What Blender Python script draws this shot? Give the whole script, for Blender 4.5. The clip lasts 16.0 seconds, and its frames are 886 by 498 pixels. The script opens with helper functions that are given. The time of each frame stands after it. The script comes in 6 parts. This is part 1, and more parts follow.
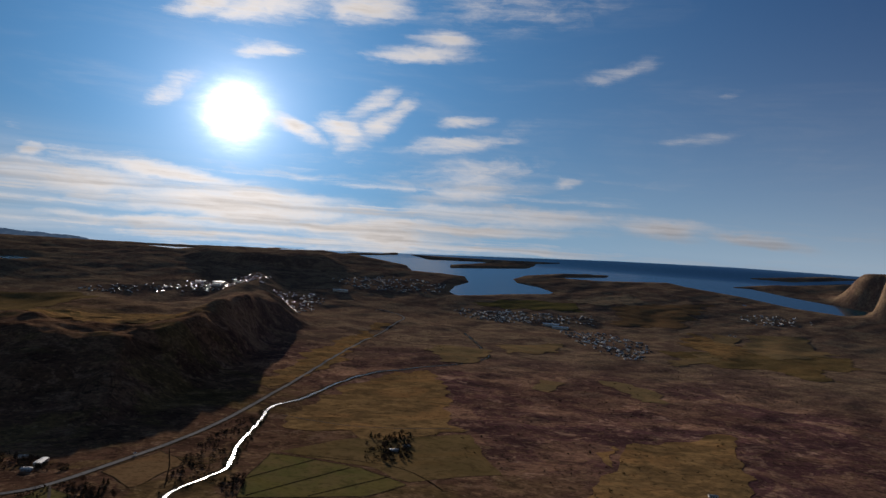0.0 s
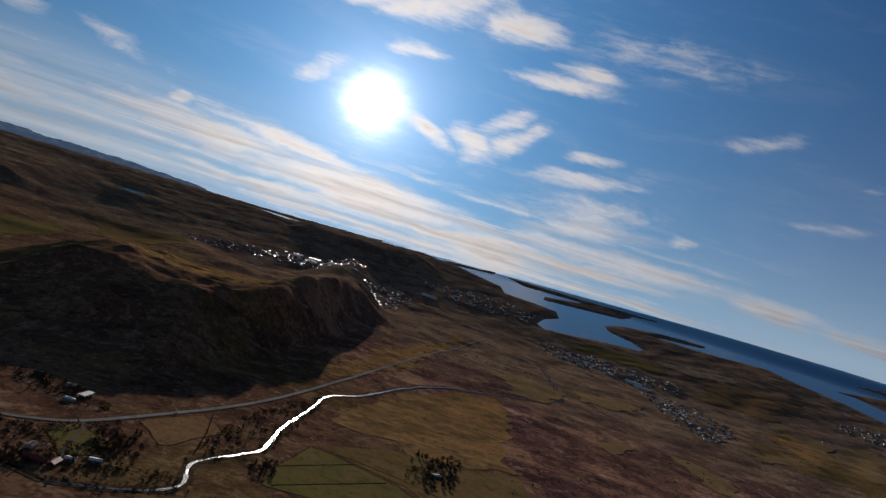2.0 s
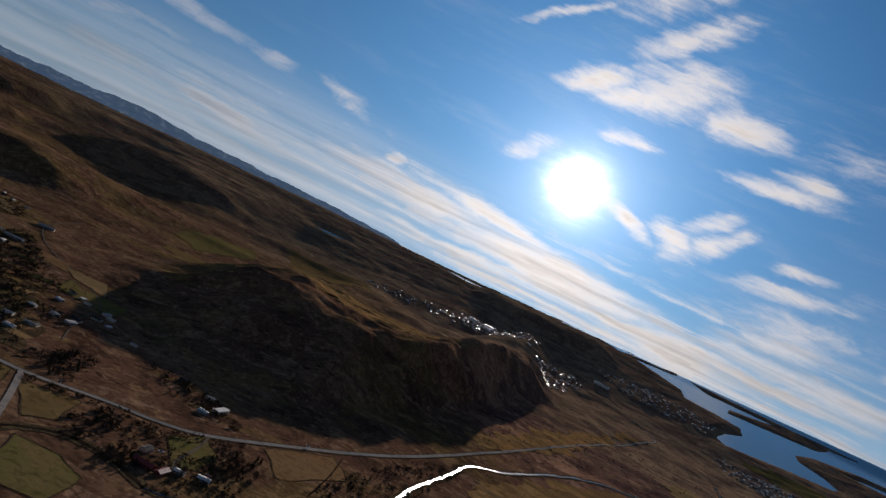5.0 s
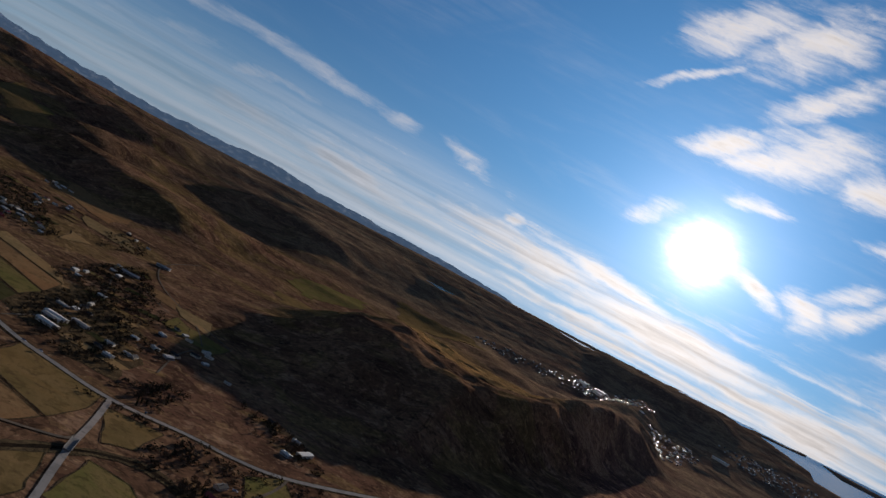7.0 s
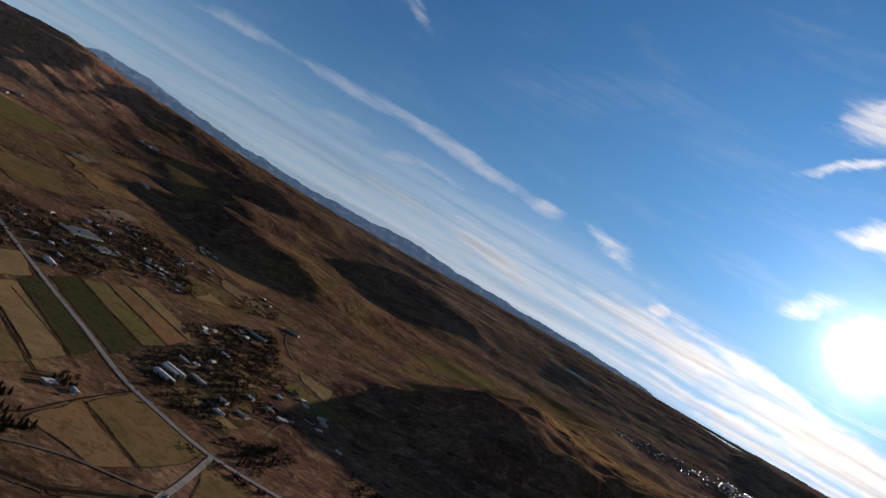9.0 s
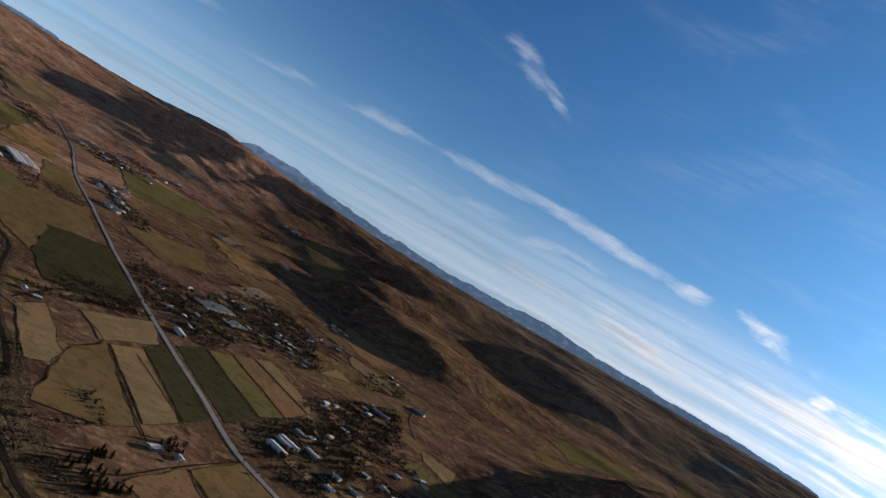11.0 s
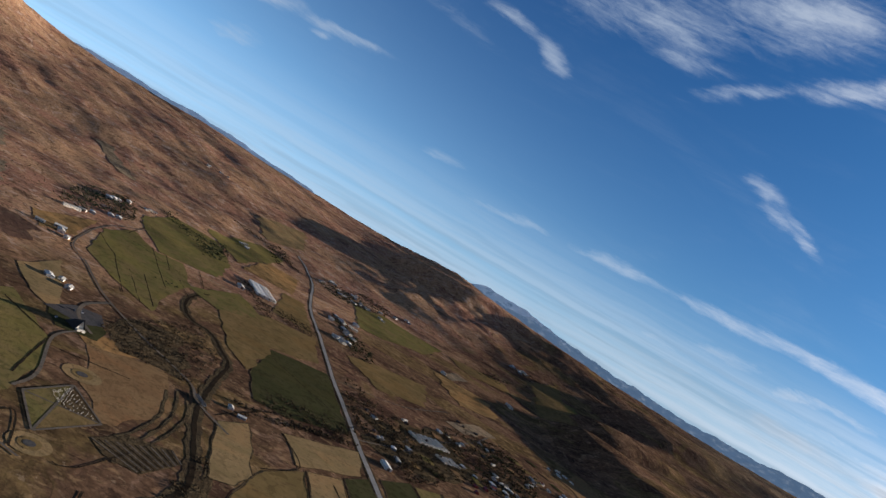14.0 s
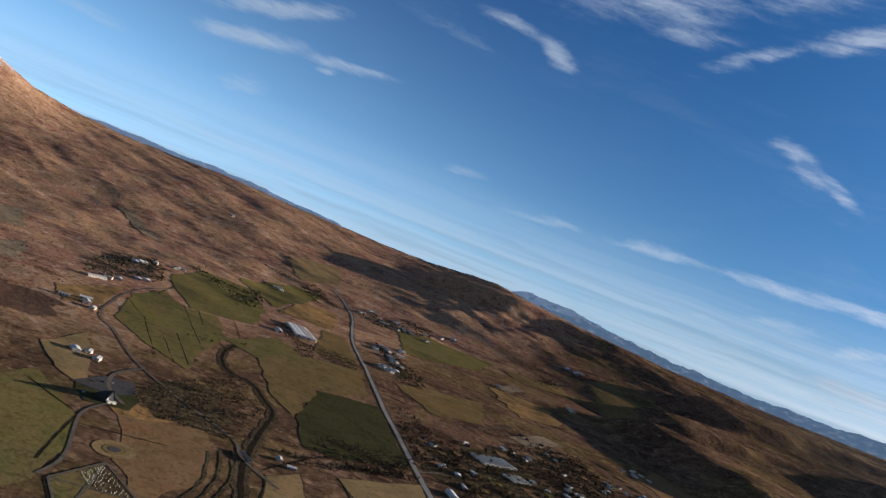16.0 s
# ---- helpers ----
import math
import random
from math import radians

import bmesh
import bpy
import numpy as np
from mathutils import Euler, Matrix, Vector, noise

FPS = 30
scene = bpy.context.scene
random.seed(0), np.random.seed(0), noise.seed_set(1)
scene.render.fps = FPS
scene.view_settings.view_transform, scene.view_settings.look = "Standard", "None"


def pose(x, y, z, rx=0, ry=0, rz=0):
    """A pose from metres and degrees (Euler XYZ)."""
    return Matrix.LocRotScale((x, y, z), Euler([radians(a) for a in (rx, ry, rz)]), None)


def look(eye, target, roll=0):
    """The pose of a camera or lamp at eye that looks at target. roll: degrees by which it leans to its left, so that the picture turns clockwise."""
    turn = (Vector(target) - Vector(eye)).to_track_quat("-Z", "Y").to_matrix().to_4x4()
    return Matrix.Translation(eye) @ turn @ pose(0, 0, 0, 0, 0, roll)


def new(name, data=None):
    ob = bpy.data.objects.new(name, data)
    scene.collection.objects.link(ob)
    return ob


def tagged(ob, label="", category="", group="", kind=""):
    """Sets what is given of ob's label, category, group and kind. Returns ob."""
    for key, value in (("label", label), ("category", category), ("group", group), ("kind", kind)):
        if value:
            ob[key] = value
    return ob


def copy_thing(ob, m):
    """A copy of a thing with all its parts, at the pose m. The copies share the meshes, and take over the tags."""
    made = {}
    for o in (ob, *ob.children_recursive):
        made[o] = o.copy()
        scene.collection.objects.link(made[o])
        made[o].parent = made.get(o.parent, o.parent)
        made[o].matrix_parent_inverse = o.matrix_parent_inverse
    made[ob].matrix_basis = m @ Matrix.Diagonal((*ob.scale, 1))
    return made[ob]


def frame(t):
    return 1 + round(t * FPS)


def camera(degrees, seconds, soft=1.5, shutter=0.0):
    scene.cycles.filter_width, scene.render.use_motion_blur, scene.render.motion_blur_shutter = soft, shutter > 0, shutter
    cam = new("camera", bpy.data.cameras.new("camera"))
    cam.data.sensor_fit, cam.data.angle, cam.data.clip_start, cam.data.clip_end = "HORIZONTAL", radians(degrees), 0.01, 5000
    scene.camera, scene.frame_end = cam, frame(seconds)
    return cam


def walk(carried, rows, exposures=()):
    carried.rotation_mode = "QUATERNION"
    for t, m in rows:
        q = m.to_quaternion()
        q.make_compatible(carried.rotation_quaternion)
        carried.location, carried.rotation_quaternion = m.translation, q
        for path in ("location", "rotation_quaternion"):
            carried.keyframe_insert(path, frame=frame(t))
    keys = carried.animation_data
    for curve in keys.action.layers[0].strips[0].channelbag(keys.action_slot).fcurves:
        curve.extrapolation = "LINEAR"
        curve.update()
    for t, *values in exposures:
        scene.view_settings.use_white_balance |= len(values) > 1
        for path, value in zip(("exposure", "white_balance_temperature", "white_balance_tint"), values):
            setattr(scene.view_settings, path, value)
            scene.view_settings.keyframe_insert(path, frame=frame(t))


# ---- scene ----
from mathutils.geometry import delaunay_2d_cdt

# ---------------------------------------------------------------- camera
cam = camera(57.7, 16.0, soft=1.45)
SUN_AZ, SUN_EL = 22.8, 7.6  # degrees to the left of +y, and above the plain


def aim(x, y, z, yaw, pitch, roll):
    """A camera pose: yaw to the left from +y, pitch up, roll as in look()."""
    a, p = radians(yaw), radians(pitch)
    way = Vector((-math.sin(a) * math.cos(p), math.cos(a) * math.cos(p), math.sin(p)))
    return look((x, y, z), Vector((x, y, z)) + way * 100, roll)


FLIGHT = [
    (0.0, 0.0, -0.0, 281.8, 7.83, -0.78, 3.94),
    (0.5, -0.8, 15.0, 282.1, 8.75, -0.81, 6.22),
    (1.0, -1.5, 30.5, 282.7, 10.95, -0.80, 10.59),
    (1.5, -2.6, 46.1, 283.0, 12.80, -0.81, 13.52),
    (2.0, -4.2, 61.8, 281.7, 15.16, -0.79, 17.11),
    (2.5, -6.3, 77.2, 278.5, 17.15, -0.78, 19.43),
    (3.0, -8.4, 93.3, 274.7, 20.15, -0.64, 22.21),
    (3.5, -11.1, 108.6, 270.8, 22.56, -0.55, 23.64),
    (4.0, -13.7, 123.1, 267.3, 24.74, -0.48, 24.41),
    (6.5, -3.3, 168.4, 267.8, 36.60, -0.45, 27.56),
    (7.0, -6.3, 181.5, 265.0, 38.84, -0.38, 27.91),
    (7.5, -9.4, 195.4, 262.4, 41.81, -0.26, 28.64),
    (8.0, -13.1, 208.9, 260.0, 44.75, -0.12, 29.54),
    (8.5, -18.1, 221.6, 257.8, 47.58, 0.01, 29.95),
    (9.0, -23.9, 233.6, 255.8, 50.47, 0.12, 29.96),
    (11.5, -56.5, 289.7, 247.7, 65.31, 0.65, 29.70),
    (12.0, -71.1, 299.3, 245.5, 68.66, 0.84, 29.70),
    (12.5, -85.6, 308.7, 242.8, 71.90, 1.00, 29.97),
    (13.0, -99.8, 317.8, 240.1, 75.18, 1.09, 29.95),
    (13.5, -113.6, 326.5, 237.3, 78.44, 1.18, 29.95),
    (14.0, -127.0, 334.4, 234.5, 81.42, 1.25, 30.17),
    (14.5, -140.4, 342.1, 232.4, 86.15, 1.33, 30.83),
    (15.0, -152.9, 347.0, 231.2, 88.59, 1.33, 29.90),
    (15.5, -164.5, 348.1, 231.6, 88.27, 1.42, 26.15),
    (16.0, -175.4, 346.3, 232.9, 84.14, 1.20, 21.19),
]
walk(cam, [(row[0], aim(*row[1:])) for row in FLIGHT],
     exposures=[(0.0, -0.36, 6500, 15), (4.0, -0.28, 6500, 16), (8.0, 0.02, 6500, 16), (12.0, 0.56, 6400, 14), (16.0, 0.7, 6350, 13)])

# ---------------------------------------------------------------- sky and sun
sun_way = Vector((-math.sin(radians(SUN_AZ)) * math.cos(radians(SUN_EL)), math.cos(radians(SUN_AZ)) * math.cos(radians(SUN_EL)), math.sin(radians(SUN_EL))))
lamp = bpy.data.lights.new("sun", "SUN")
lamp.energy, lamp.angle, lamp.color = 5.0, radians(0.53), (1.0, 0.93, 0.83)
sun = new("sun", lamp)
sun.matrix_world = look((0, 0, 900), Vector((0, 0, 900)) - sun_way)

world = bpy.data.worlds.new("sky")
scene.world = world
world.use_nodes = True


class Nodes:
    """A short hand for building node trees."""

    def __init__(self, tree):
        self.tree = tree

    def add(self, kind, **settings):
        node = self.tree.nodes.new(kind)
        for key, value in settings.items():
            if key == "operation":
                node.operation = value
            elif key == "blend_type":
                node.blend_type = value
            elif key == "data_type":
                node.data_type = value
        return node

    def put(self, socket, value):
        if isinstance(value, bpy.types.NodeSocket):
            self.tree.links.new(value, socket)
        else:
            socket.default_value = value

    def math(self, operation, a, b=0.0, c=0.0, clamp=False):
        node = self.add("ShaderNodeMath", operation=operation)
        node.use_clamp = clamp
        for socket, value in zip(node.inputs, (a, b, c)):
            self.put(socket, value)
        return node.outputs[0]

    def vec(self, operation, a, b=(0, 0, 0), scale=None, third=None):
        node = self.add("ShaderNodeVectorMath", operation=operation)
        self.put(node.inputs[0], a)
        if operation not in ("LENGTH", "SCALE", "NORMALIZE"):
            self.put(node.inputs[1], b)
        if scale is not None:
            self.put(node.inputs["Scale"], scale)
        if third is not None:
            self.put(node.inputs[2], third)
        return node.outputs["Value"] if operation in ("DOT_PRODUCT", "LENGTH") else node.outputs["Vector"]

    def ramp(self, value, low, high, to_low=0.0, to_high=1.0, kind="SMOOTHSTEP"):
        node = self.add("ShaderNodeMapRange")
        node.interpolation_type = kind
        for n, v in enumerate((value, low, high, to_low, to_high)):
            self.put(node.inputs[n], v)
        return node.outputs[0]

    def noise(self, vector, scale, detail=4.0, rough=0.55, distort=0.0):
        node = self.add("ShaderNodeTexNoise")
        self.put(node.inputs["Vector"], vector)
        for key, value in (("Scale", scale), ("Detail", detail), ("Roughness", rough), ("Distortion", distort)):
            self.put(node.inputs[key], value)
        return node.outputs["Fac"]

    def mix(self, factor, a, b, blend="MIX"):
        node = self.add("ShaderNodeMix", data_type="RGBA", blend_type=blend)
        self.put(node.inputs["Factor"], factor)
        for socket, value in ((node.inputs[6], a), (node.inputs[7], b)):
            self.put(socket, (*value, 1.0) if isinstance(value, tuple) and len(value) == 3 else value)
        return node.outputs[2]

    def join(self, x, y, z):
        node = self.add("ShaderNodeCombineXYZ")
        for socket, value in zip(node.inputs, (x, y, z)):
            self.put(socket, value)
        return node.outputs[0]


# streaks and banks of cloud: from and to, each in degrees to the left of +y and above the horizon, half thickness, density
CLOUDS_BY_THE_SUN = [
    (20.5, 7.6, 17.3, 6.2, 0.4, 0.85), (27.9, 8.3, 25.6, 9.5, 0.65, 0.55), (22.3, 12.4, 19.2, 11.9, 0.36, 0.6), (25.6, 14, 17.9, 15.4, 0.73, 0.8), (17.9, 15.4, 11.6, 15.8, 0.89, 0.8),
    (11.6, 15.8, -2.7, 16.3, 1.37, 0.38), (13.3, 12.4, 6.9, 13, 0.4, 0.8), (10.6, 13.7, 7, 13.7, 0.56, 0.75), (16.8, 7.6, 14.1, 6.6, 0.81, 0.85), (14.1, 6.6, 10.9, 9.1, 0.56, 0.75),
    (8.2, 8, 5.1, 8.5, 0.28, 0.75), (10.7, 6.2, 3.7, 7.1, 0.44, 0.7), (11.9, 3.9, 1.6, 5.3, 0.89, 0.6), (9.8, 2.7, 1.9, 3.9, 0.56, 0.7), (0.7, 4.2, -1.2, 4.6, 0.2, 0.6),
    (-0.8, 10.9, -6, 13.1, 0.52, 0.42),
]
CLOUDS_OVER_THE_SEA = [
    (-5.9, 7.1, -12.6, 8.5, 0.32, 0.35), (-10.5, 10.4, -12.4, 11.1, 0.28, 0.3), (4.9, 6.9, 1.4, 8.6, 0.73, 0.3), (36.9, 2.5, 26.8, 2.2, 0.89, 0.85), (26.8, 2.2, 13.7, 1.1, 0.89, 0.9),
    (32.2, 4, 22, 2.6, 0.36, 0.8), (36.9, 1.6, 22.3, 1, 0.65, 0.7), (23.6, 3.9, 13.9, 3.7, 0.2, 0.45), (36.8, -0.3, 15.3, 0.4, 0.2, 0.8), (23.4, 0, 4.9, 0.8, 0.28, 1),
    (16.1, 0.3, -0.7, 1, 0.32, 0.9), (11.4, 1.8, -4.2, 1.8, 0.56, 0.75), (-4.2, 1.8, -10.2, 1.4, 0.52, 0.85), (-10.2, 1.4, -16.2, 0.9, 0.24, 0.8), (5.8, 2.4, -4.2, 1.9, 0.32, 0.7),
    (35.7, 4.1, 34.5, 4.1, 0.2, 0.6), (37.1, 5.3, 34.8, 5.1, 0.32, 0.35),
]
CLOUDS_HIGH_WEST = [
    (30.2, 20.4, 24.3, 23.8, 1.21, 0.75), (26, 20.4, 19, 24.6, 1.53, 0.75), (22.7, 18, 17.4, 21.6, 0.89, 0.8), (31.1, 16.6, 25.8, 20, 0.24, 0.7), (27.2, 13.9, 22.6, 15.7, 0.73, 0.85),
    (22.6, 15.7, 15.6, 17.6, 1.05, 0.75), (22.6, 11.7, 20, 12.2, 0.28, 0.6), (28.4, 7.6, 25.5, 9.4, 0.48, 0.45), (47.9, 6.1, 44.3, 5.8, 0.24, 0.5), (41.8, 6.1, 37.9, 5.2, 0.4, 0.5),
    (36.1, 3.6, 34.9, 3.8, 0.2, 0.85), (60.7, 6.9, 54.5, 7, 0.44, 0.55),
]
CLOUDS_LOW_SOUTH = [
    (54.5, 7, 47.9, 6.1, 0.36, 0.6), (66, 3.7, 57, 4.5, 0.56, 0.4), (57, 4.5, 51.6, 4.7, 0.24, 0.5), (66.1, 2.4, 60.2, 1.8, 0.24, 0.55), (60.2, 1.8, 49.9, 1.5, 0.48, 0.75),
    (49.9, 1.5, 43.2, 1, 0.32, 1), (59.4, 2.7, 44.3, 2.7, 0.65, 0.5), (53.8, 2.4, 41.6, 2.8, 0.81, 0.6), (41.6, 2.8, 30.5, 2.3, 0.89, 0.75), (30.5, 2.3, 16.8, 0.1, 0.97, 0.95),
    (16.8, 0.1, 7.3, -0.1, 0.81, 0.95), (32.1, 3.7, 22.9, 2.7, 0.32, 0.8), (22.9, 2.7, 15.4, 1.3, 0.32, 0.8), (37.3, -0.2, 18.5, -0.4, 0.32, 0.7), (47.2, -0.2, 35.4, -0.3, 0.28, 0.45),
    (51.4, -0.7, 39.7, -0.8, 0.28, 0.35), (16.5, 6.8, 14.5, 6.4, 0.89, 0.7), (15, 7.5, 12.2, 9.9, 0.56, 0.6), (38, 11.3, 36, 11.3, 0.65, 0.16),
]
CLOUDS_IN_LONG_STREAKS = [
    (85.9, 6.9, 83, 6.9, 0.28, 0.35), (91, 5.5, 81.3, 5, 0.65, 0.16), (84.4, 5, 73.8, 6.2, 0.28, 0.4), (73.8, 6.2, 66.5, 6.5, 0.32, 0.55), (66.5, 6.5, 57.5, 6.7, 0.4, 0.6),
    (57.5, 6.7, 47.7, 6.4, 0.36, 0.65), (47.7, 6.4, 44.3, 6.1, 0.3, 0.5), (77.1, 2.5, 68.9, 2.6, 0.32, 0.45), (68.9, 2.6, 60.2, 3.4, 0.73, 0.5), (60.2, 3.4, 51.5, 5.1, 0.36, 0.55),
    (66.9, 2.3, 59.4, 2, 0.24, 0.55), (59.4, 2, 51.4, 1.7, 0.56, 0.75), (51.4, 1.7, 43.1, 1.2, 0.32, 1), (71.3, 19, 65.2, 21.9, 0.4, 0.5), (65.3, 22.1, 56.1, 25.2, 0.73, 0.6),
    (63.8, 14.5, 61.5, 13.9, 0.44, 0.55),
]
CLOUDS_LOW_EAST = [
    (61.5, 13.9, 58.7, 12.7, 0.24, 0.45), (42.2, 6.6, 39.1, 6, 0.44, 0.55), (75.6, -0.3, 53.8, -0.2, 0.65, 0.35), (58.8, 1, 42.2, 0.8, 0.89, 0.5), (102.6, 6.5, 99.2, 7.2, 0.6, 0.4),
    (100.3, 9.8, 92.1, 10.8, 0.2, 0.4), (90.8, 15.8, 86.2, 15.9, 0.4, 0.3), (87.5, 17.7, 82.7, 17.1, 0.36, 0.55), (82.7, 17.1, 80.1, 16.2, 0.44, 0.7), (82.1, 20.6, 70.2, 23.8, 1.61, 0.5),
    (72.2, 24.9, 62.4, 26.9, 1.69, 0.6), (76, 20.4, 69.6, 20.9, 0.73, 0.4), (65.2, 15.6, 62.5, 14.8, 0.48, 0.55), (62.5, 14.8, 59.8, 13.7, 0.24, 0.45), (86.3, 6.9, 83.9, 6.8, 0.2, 0.3),
    (95.1, 4.7, 87.8, 5.5, 0.32, 0.22),
]
CLOUDS_HIGH_EAST = [
    (113.5, 6.8, 108.9, 6.9, 0.52, 0.35), (104.7, 11, 96.7, 14, 0.48, 0.65), (104.2, 9.3, 98.5, 10.3, 0.48, 0.7), (98.5, 10.3, 92, 10.9, 0.16, 0.55), (97, 9.7, 95.9, 9.9, 0.16, 0.5),
    (103.1, 6.4, 99.3, 7, 0.56, 0.45), (93.1, 16.2, 84.8, 15.4, 0.56, 0.25), (65.6, 15.5, 62.3, 14.9, 0.44, 0.5), (62.3, 14.9, 59.9, 13.8, 0.24, 0.4), (91.9, 5.1, 87, 4.9, 0.32, 0.3),
    (86, 6.7, 83.9, 6.9, 0.2, 0.35), (97.5, 4.5, 88.9, 4.1, 0.4, 0.15),
]


def build_sky():
    w = Nodes(world.node_tree)
    tree = world.node_tree
    tree.nodes.clear()
    way = w.vec("NORMALIZE", tree.nodes.new("ShaderNodeTexCoord").outputs["Generated"])
    split = tree.nodes.new("ShaderNodeSeparateXYZ")
    w.put(split.inputs[0], way)
    x, y, z = split.outputs
    air = tree.nodes.new("ShaderNodeTexSky")
    air.sky_type, air.sun_disc = "NISHITA", False
    air.sun_elevation, air.sun_rotation = radians(SUN_EL), radians(-SUN_AZ)
    air.altitude, air.air_density, air.dust_density, air.ozone_density = 300, 1.0, 0.0, 4.0
    az = w.math("MULTIPLY", w.math("ARCTAN2", w.math("MULTIPLY", x, -1.0), y), 57.2958)
    el = w.math("MULTIPLY", w.math("ARCSINE", z), 57.2958)
    flat = w.join(az, el, 0.0)
    # the air moves everything about a little, so that no streak is straight
    bend = tree.nodes.new("ShaderNodeTexNoise")
    w.put(bend.inputs["Vector"], w.join(w.math("MULTIPLY", az, 0.45), el, 7.0))
    for key, value in (("Scale", 0.42), ("Detail", 6.0), ("Roughness", 0.58)):
        w.put(bend.inputs[key], value)
    push = w.vec("SUBTRACT", bend.outputs["Color"], (0.5, 0.5, 0.5))
    spot = w.vec("ADD", flat, w.vec("MULTIPLY", push, (3.4, 1.5, 0.0)))
    most = None
    for number, (az_a, el_a, az_b, el_b, thick, dense) in enumerate(CLOUDS_BY_THE_SUN + CLOUDS_OVER_THE_SEA + CLOUDS_HIGH_WEST + CLOUDS_LOW_SOUTH + CLOUDS_IN_LONG_STREAKS + CLOUDS_LOW_EAST + CLOUDS_HIGH_EAST):
        if number % 10 == 9:
            spot = w.vec("MULTIPLY_ADD", most, (1e-6, 1e-6, 0.0), third=spot)
        place = tree.nodes.new("ShaderNodeMapping")
        place.vector_type = "TEXTURE"
        w.put(place.inputs["Vector"], spot)
        place.inputs["Location"].default_value = ((az_a + az_b) / 2, (el_a + el_b) / 2, 0)
        place.inputs["Rotation"].default_value = (0, 0, math.atan2(el_b - el_a, az_b - az_a))
        place.inputs["Scale"].default_value = (math.hypot(az_b - az_a, el_b - el_a) * 0.6 + 0.25, thick * 1.3 + 0.12, 1)
        here = w.math("SUBTRACT", math.log(dense), w.vec("DOT_PRODUCT", place.outputs[0], place.outputs[0]))
        most = here if most is None else w.math("SMOOTH_MAX", most, here, 0.35)
    cover = w.math("EXPONENT", most)
    # layers of thin cloud along the horizon
    layer = w.noise(w.vec("ADD", w.join(w.math("MULTIPLY", az, 0.022), w.math("MULTIPLY", el, 0.9), 5.0), w.vec("SCALE", push, scale=0.5)), 1.0, 7.0, 0.6, 0.2)
    low = w.math("MULTIPLY", w.ramp(el, 8.0, 0.5, 0.0, 0.75), w.ramp(az, -16.0, 8.0, 0.45, 1.0))
    cover = w.math("MAXIMUM", cover, w.math("MULTIPLY", low, w.ramp(layer, 0.36, 0.68)))
    # thin cloud added overhead, above the view, to lighten the shade
    cover = w.math("MAXIMUM", cover, w.ramp(el, 38.0, 60.0, 0.0, 0.28))
    # fibres and flakes
    loose = w.vec("ADD", w.join(w.math("MULTIPLY", az, 0.30), w.math("MULTIPLY", el, 0.95), 0.0), w.vec("SCALE", push, scale=1.1))
    wisp = w.noise(loose, 0.85, 9.0, 0.66, 0.35)
    drawn = w.vec("ADD", w.join(w.math("MULTIPLY", az, 0.13), w.math("MULTIPLY", el, 1.5), 3.0), w.vec("SCALE", push, scale=0.9))
    fine = w.noise(drawn, 1.5, 8.0, 0.62, 0.25)
    grain = w.math("ADD", w.math("MULTIPLY", w.math("SUBTRACT", wisp, 0.5), 1.9), w.math("MULTIPLY", w.math("SUBTRACT", fine, 0.5), 1.1))
    body = w.math("ADD", cover, w.math("MULTIPLY", grain, w.math("MULTIPLY", w.ramp(az, 25.0, 60.0, 0.62, 0.5), w.ramp(el, 1.0, 7.0, 0.7, 1.0))))
    # a broad thin veil drifts over all of it
    broad = w.math("MULTIPLY", w.ramp(w.noise(w.join(w.math("MULTIPLY", az, 0.07), w.math("MULTIPLY", el, 0.2), 11.0), 0.9, 5.0, 0.6, 1.0), 0.45, 0.75), w.math("MULTIPLY", w.ramp(fine, 0.3, 0.7, 0.01, 0.1), w.ramp(az, 40.0, 80.0, 1.0, 0.45)))
    veil = w.math("MAXIMUM", w.math("MULTIPLY", w.ramp(body, 0.08, 1.0), w.ramp(cover, 0.02, 0.38)), broad)
    veil = w.math("MULTIPLY", veil, w.math("MAXIMUM", w.ramp(az, 25.0, 60.0, 1.0, 0.68), w.ramp(el, 16.0, 22.0, 0.0, 0.8)))
    # milky air low over the land
    milk = w.math("MULTIPLY", w.ramp(el, 7.5, -0.5, 0.0, 0.62), w.math("MULTIPLY", w.ramp(az, 18.0, 45.0), w.ramp(layer, 0.3, 0.62, 0.45, 1.0)))
    veil = w.math("MAXIMUM", veil, milk)
    gap_to_sun = w.math("MULTIPLY", w.math("ARCCOSINE", w.math("MINIMUM", w.vec("DOT_PRODUCT", way, tuple(sun_way)), 1.0)), 57.2958)
    near = w.math("EXPONENT", w.math("MULTIPLY", w.math("DIVIDE", gap_to_sun, 19.0), -1.0))
    shade = w.ramp(w.math("ADD", body, w.math("MULTIPLY", w.math("SUBTRACT", fine, 0.5), 0.9)), 0.55, 1.35, 1.0, 0.72)
    under = w.noise(w.vec("ADD", w.join(w.math("MULTIPLY", az, 0.06), w.math("MULTIPLY", el, 1.7), 21.0), w.vec("SCALE", push, scale=0.5)), 1.0, 5.0, 0.55, 0.2)
    shade = w.math("MULTIPLY", shade, w.math("ADD", 1.0, w.math("MULTIPLY", w.ramp(el, 7.0, 2.0), w.ramp(under, 0.42, 0.66, 0.08, -0.22))))
    glow = w.math("MULTIPLY", w.math("ADD", w.ramp(el, 0.5, 6.0, 5.2, 6.6), w.math("MULTIPLY", near, 18.5)), shade)
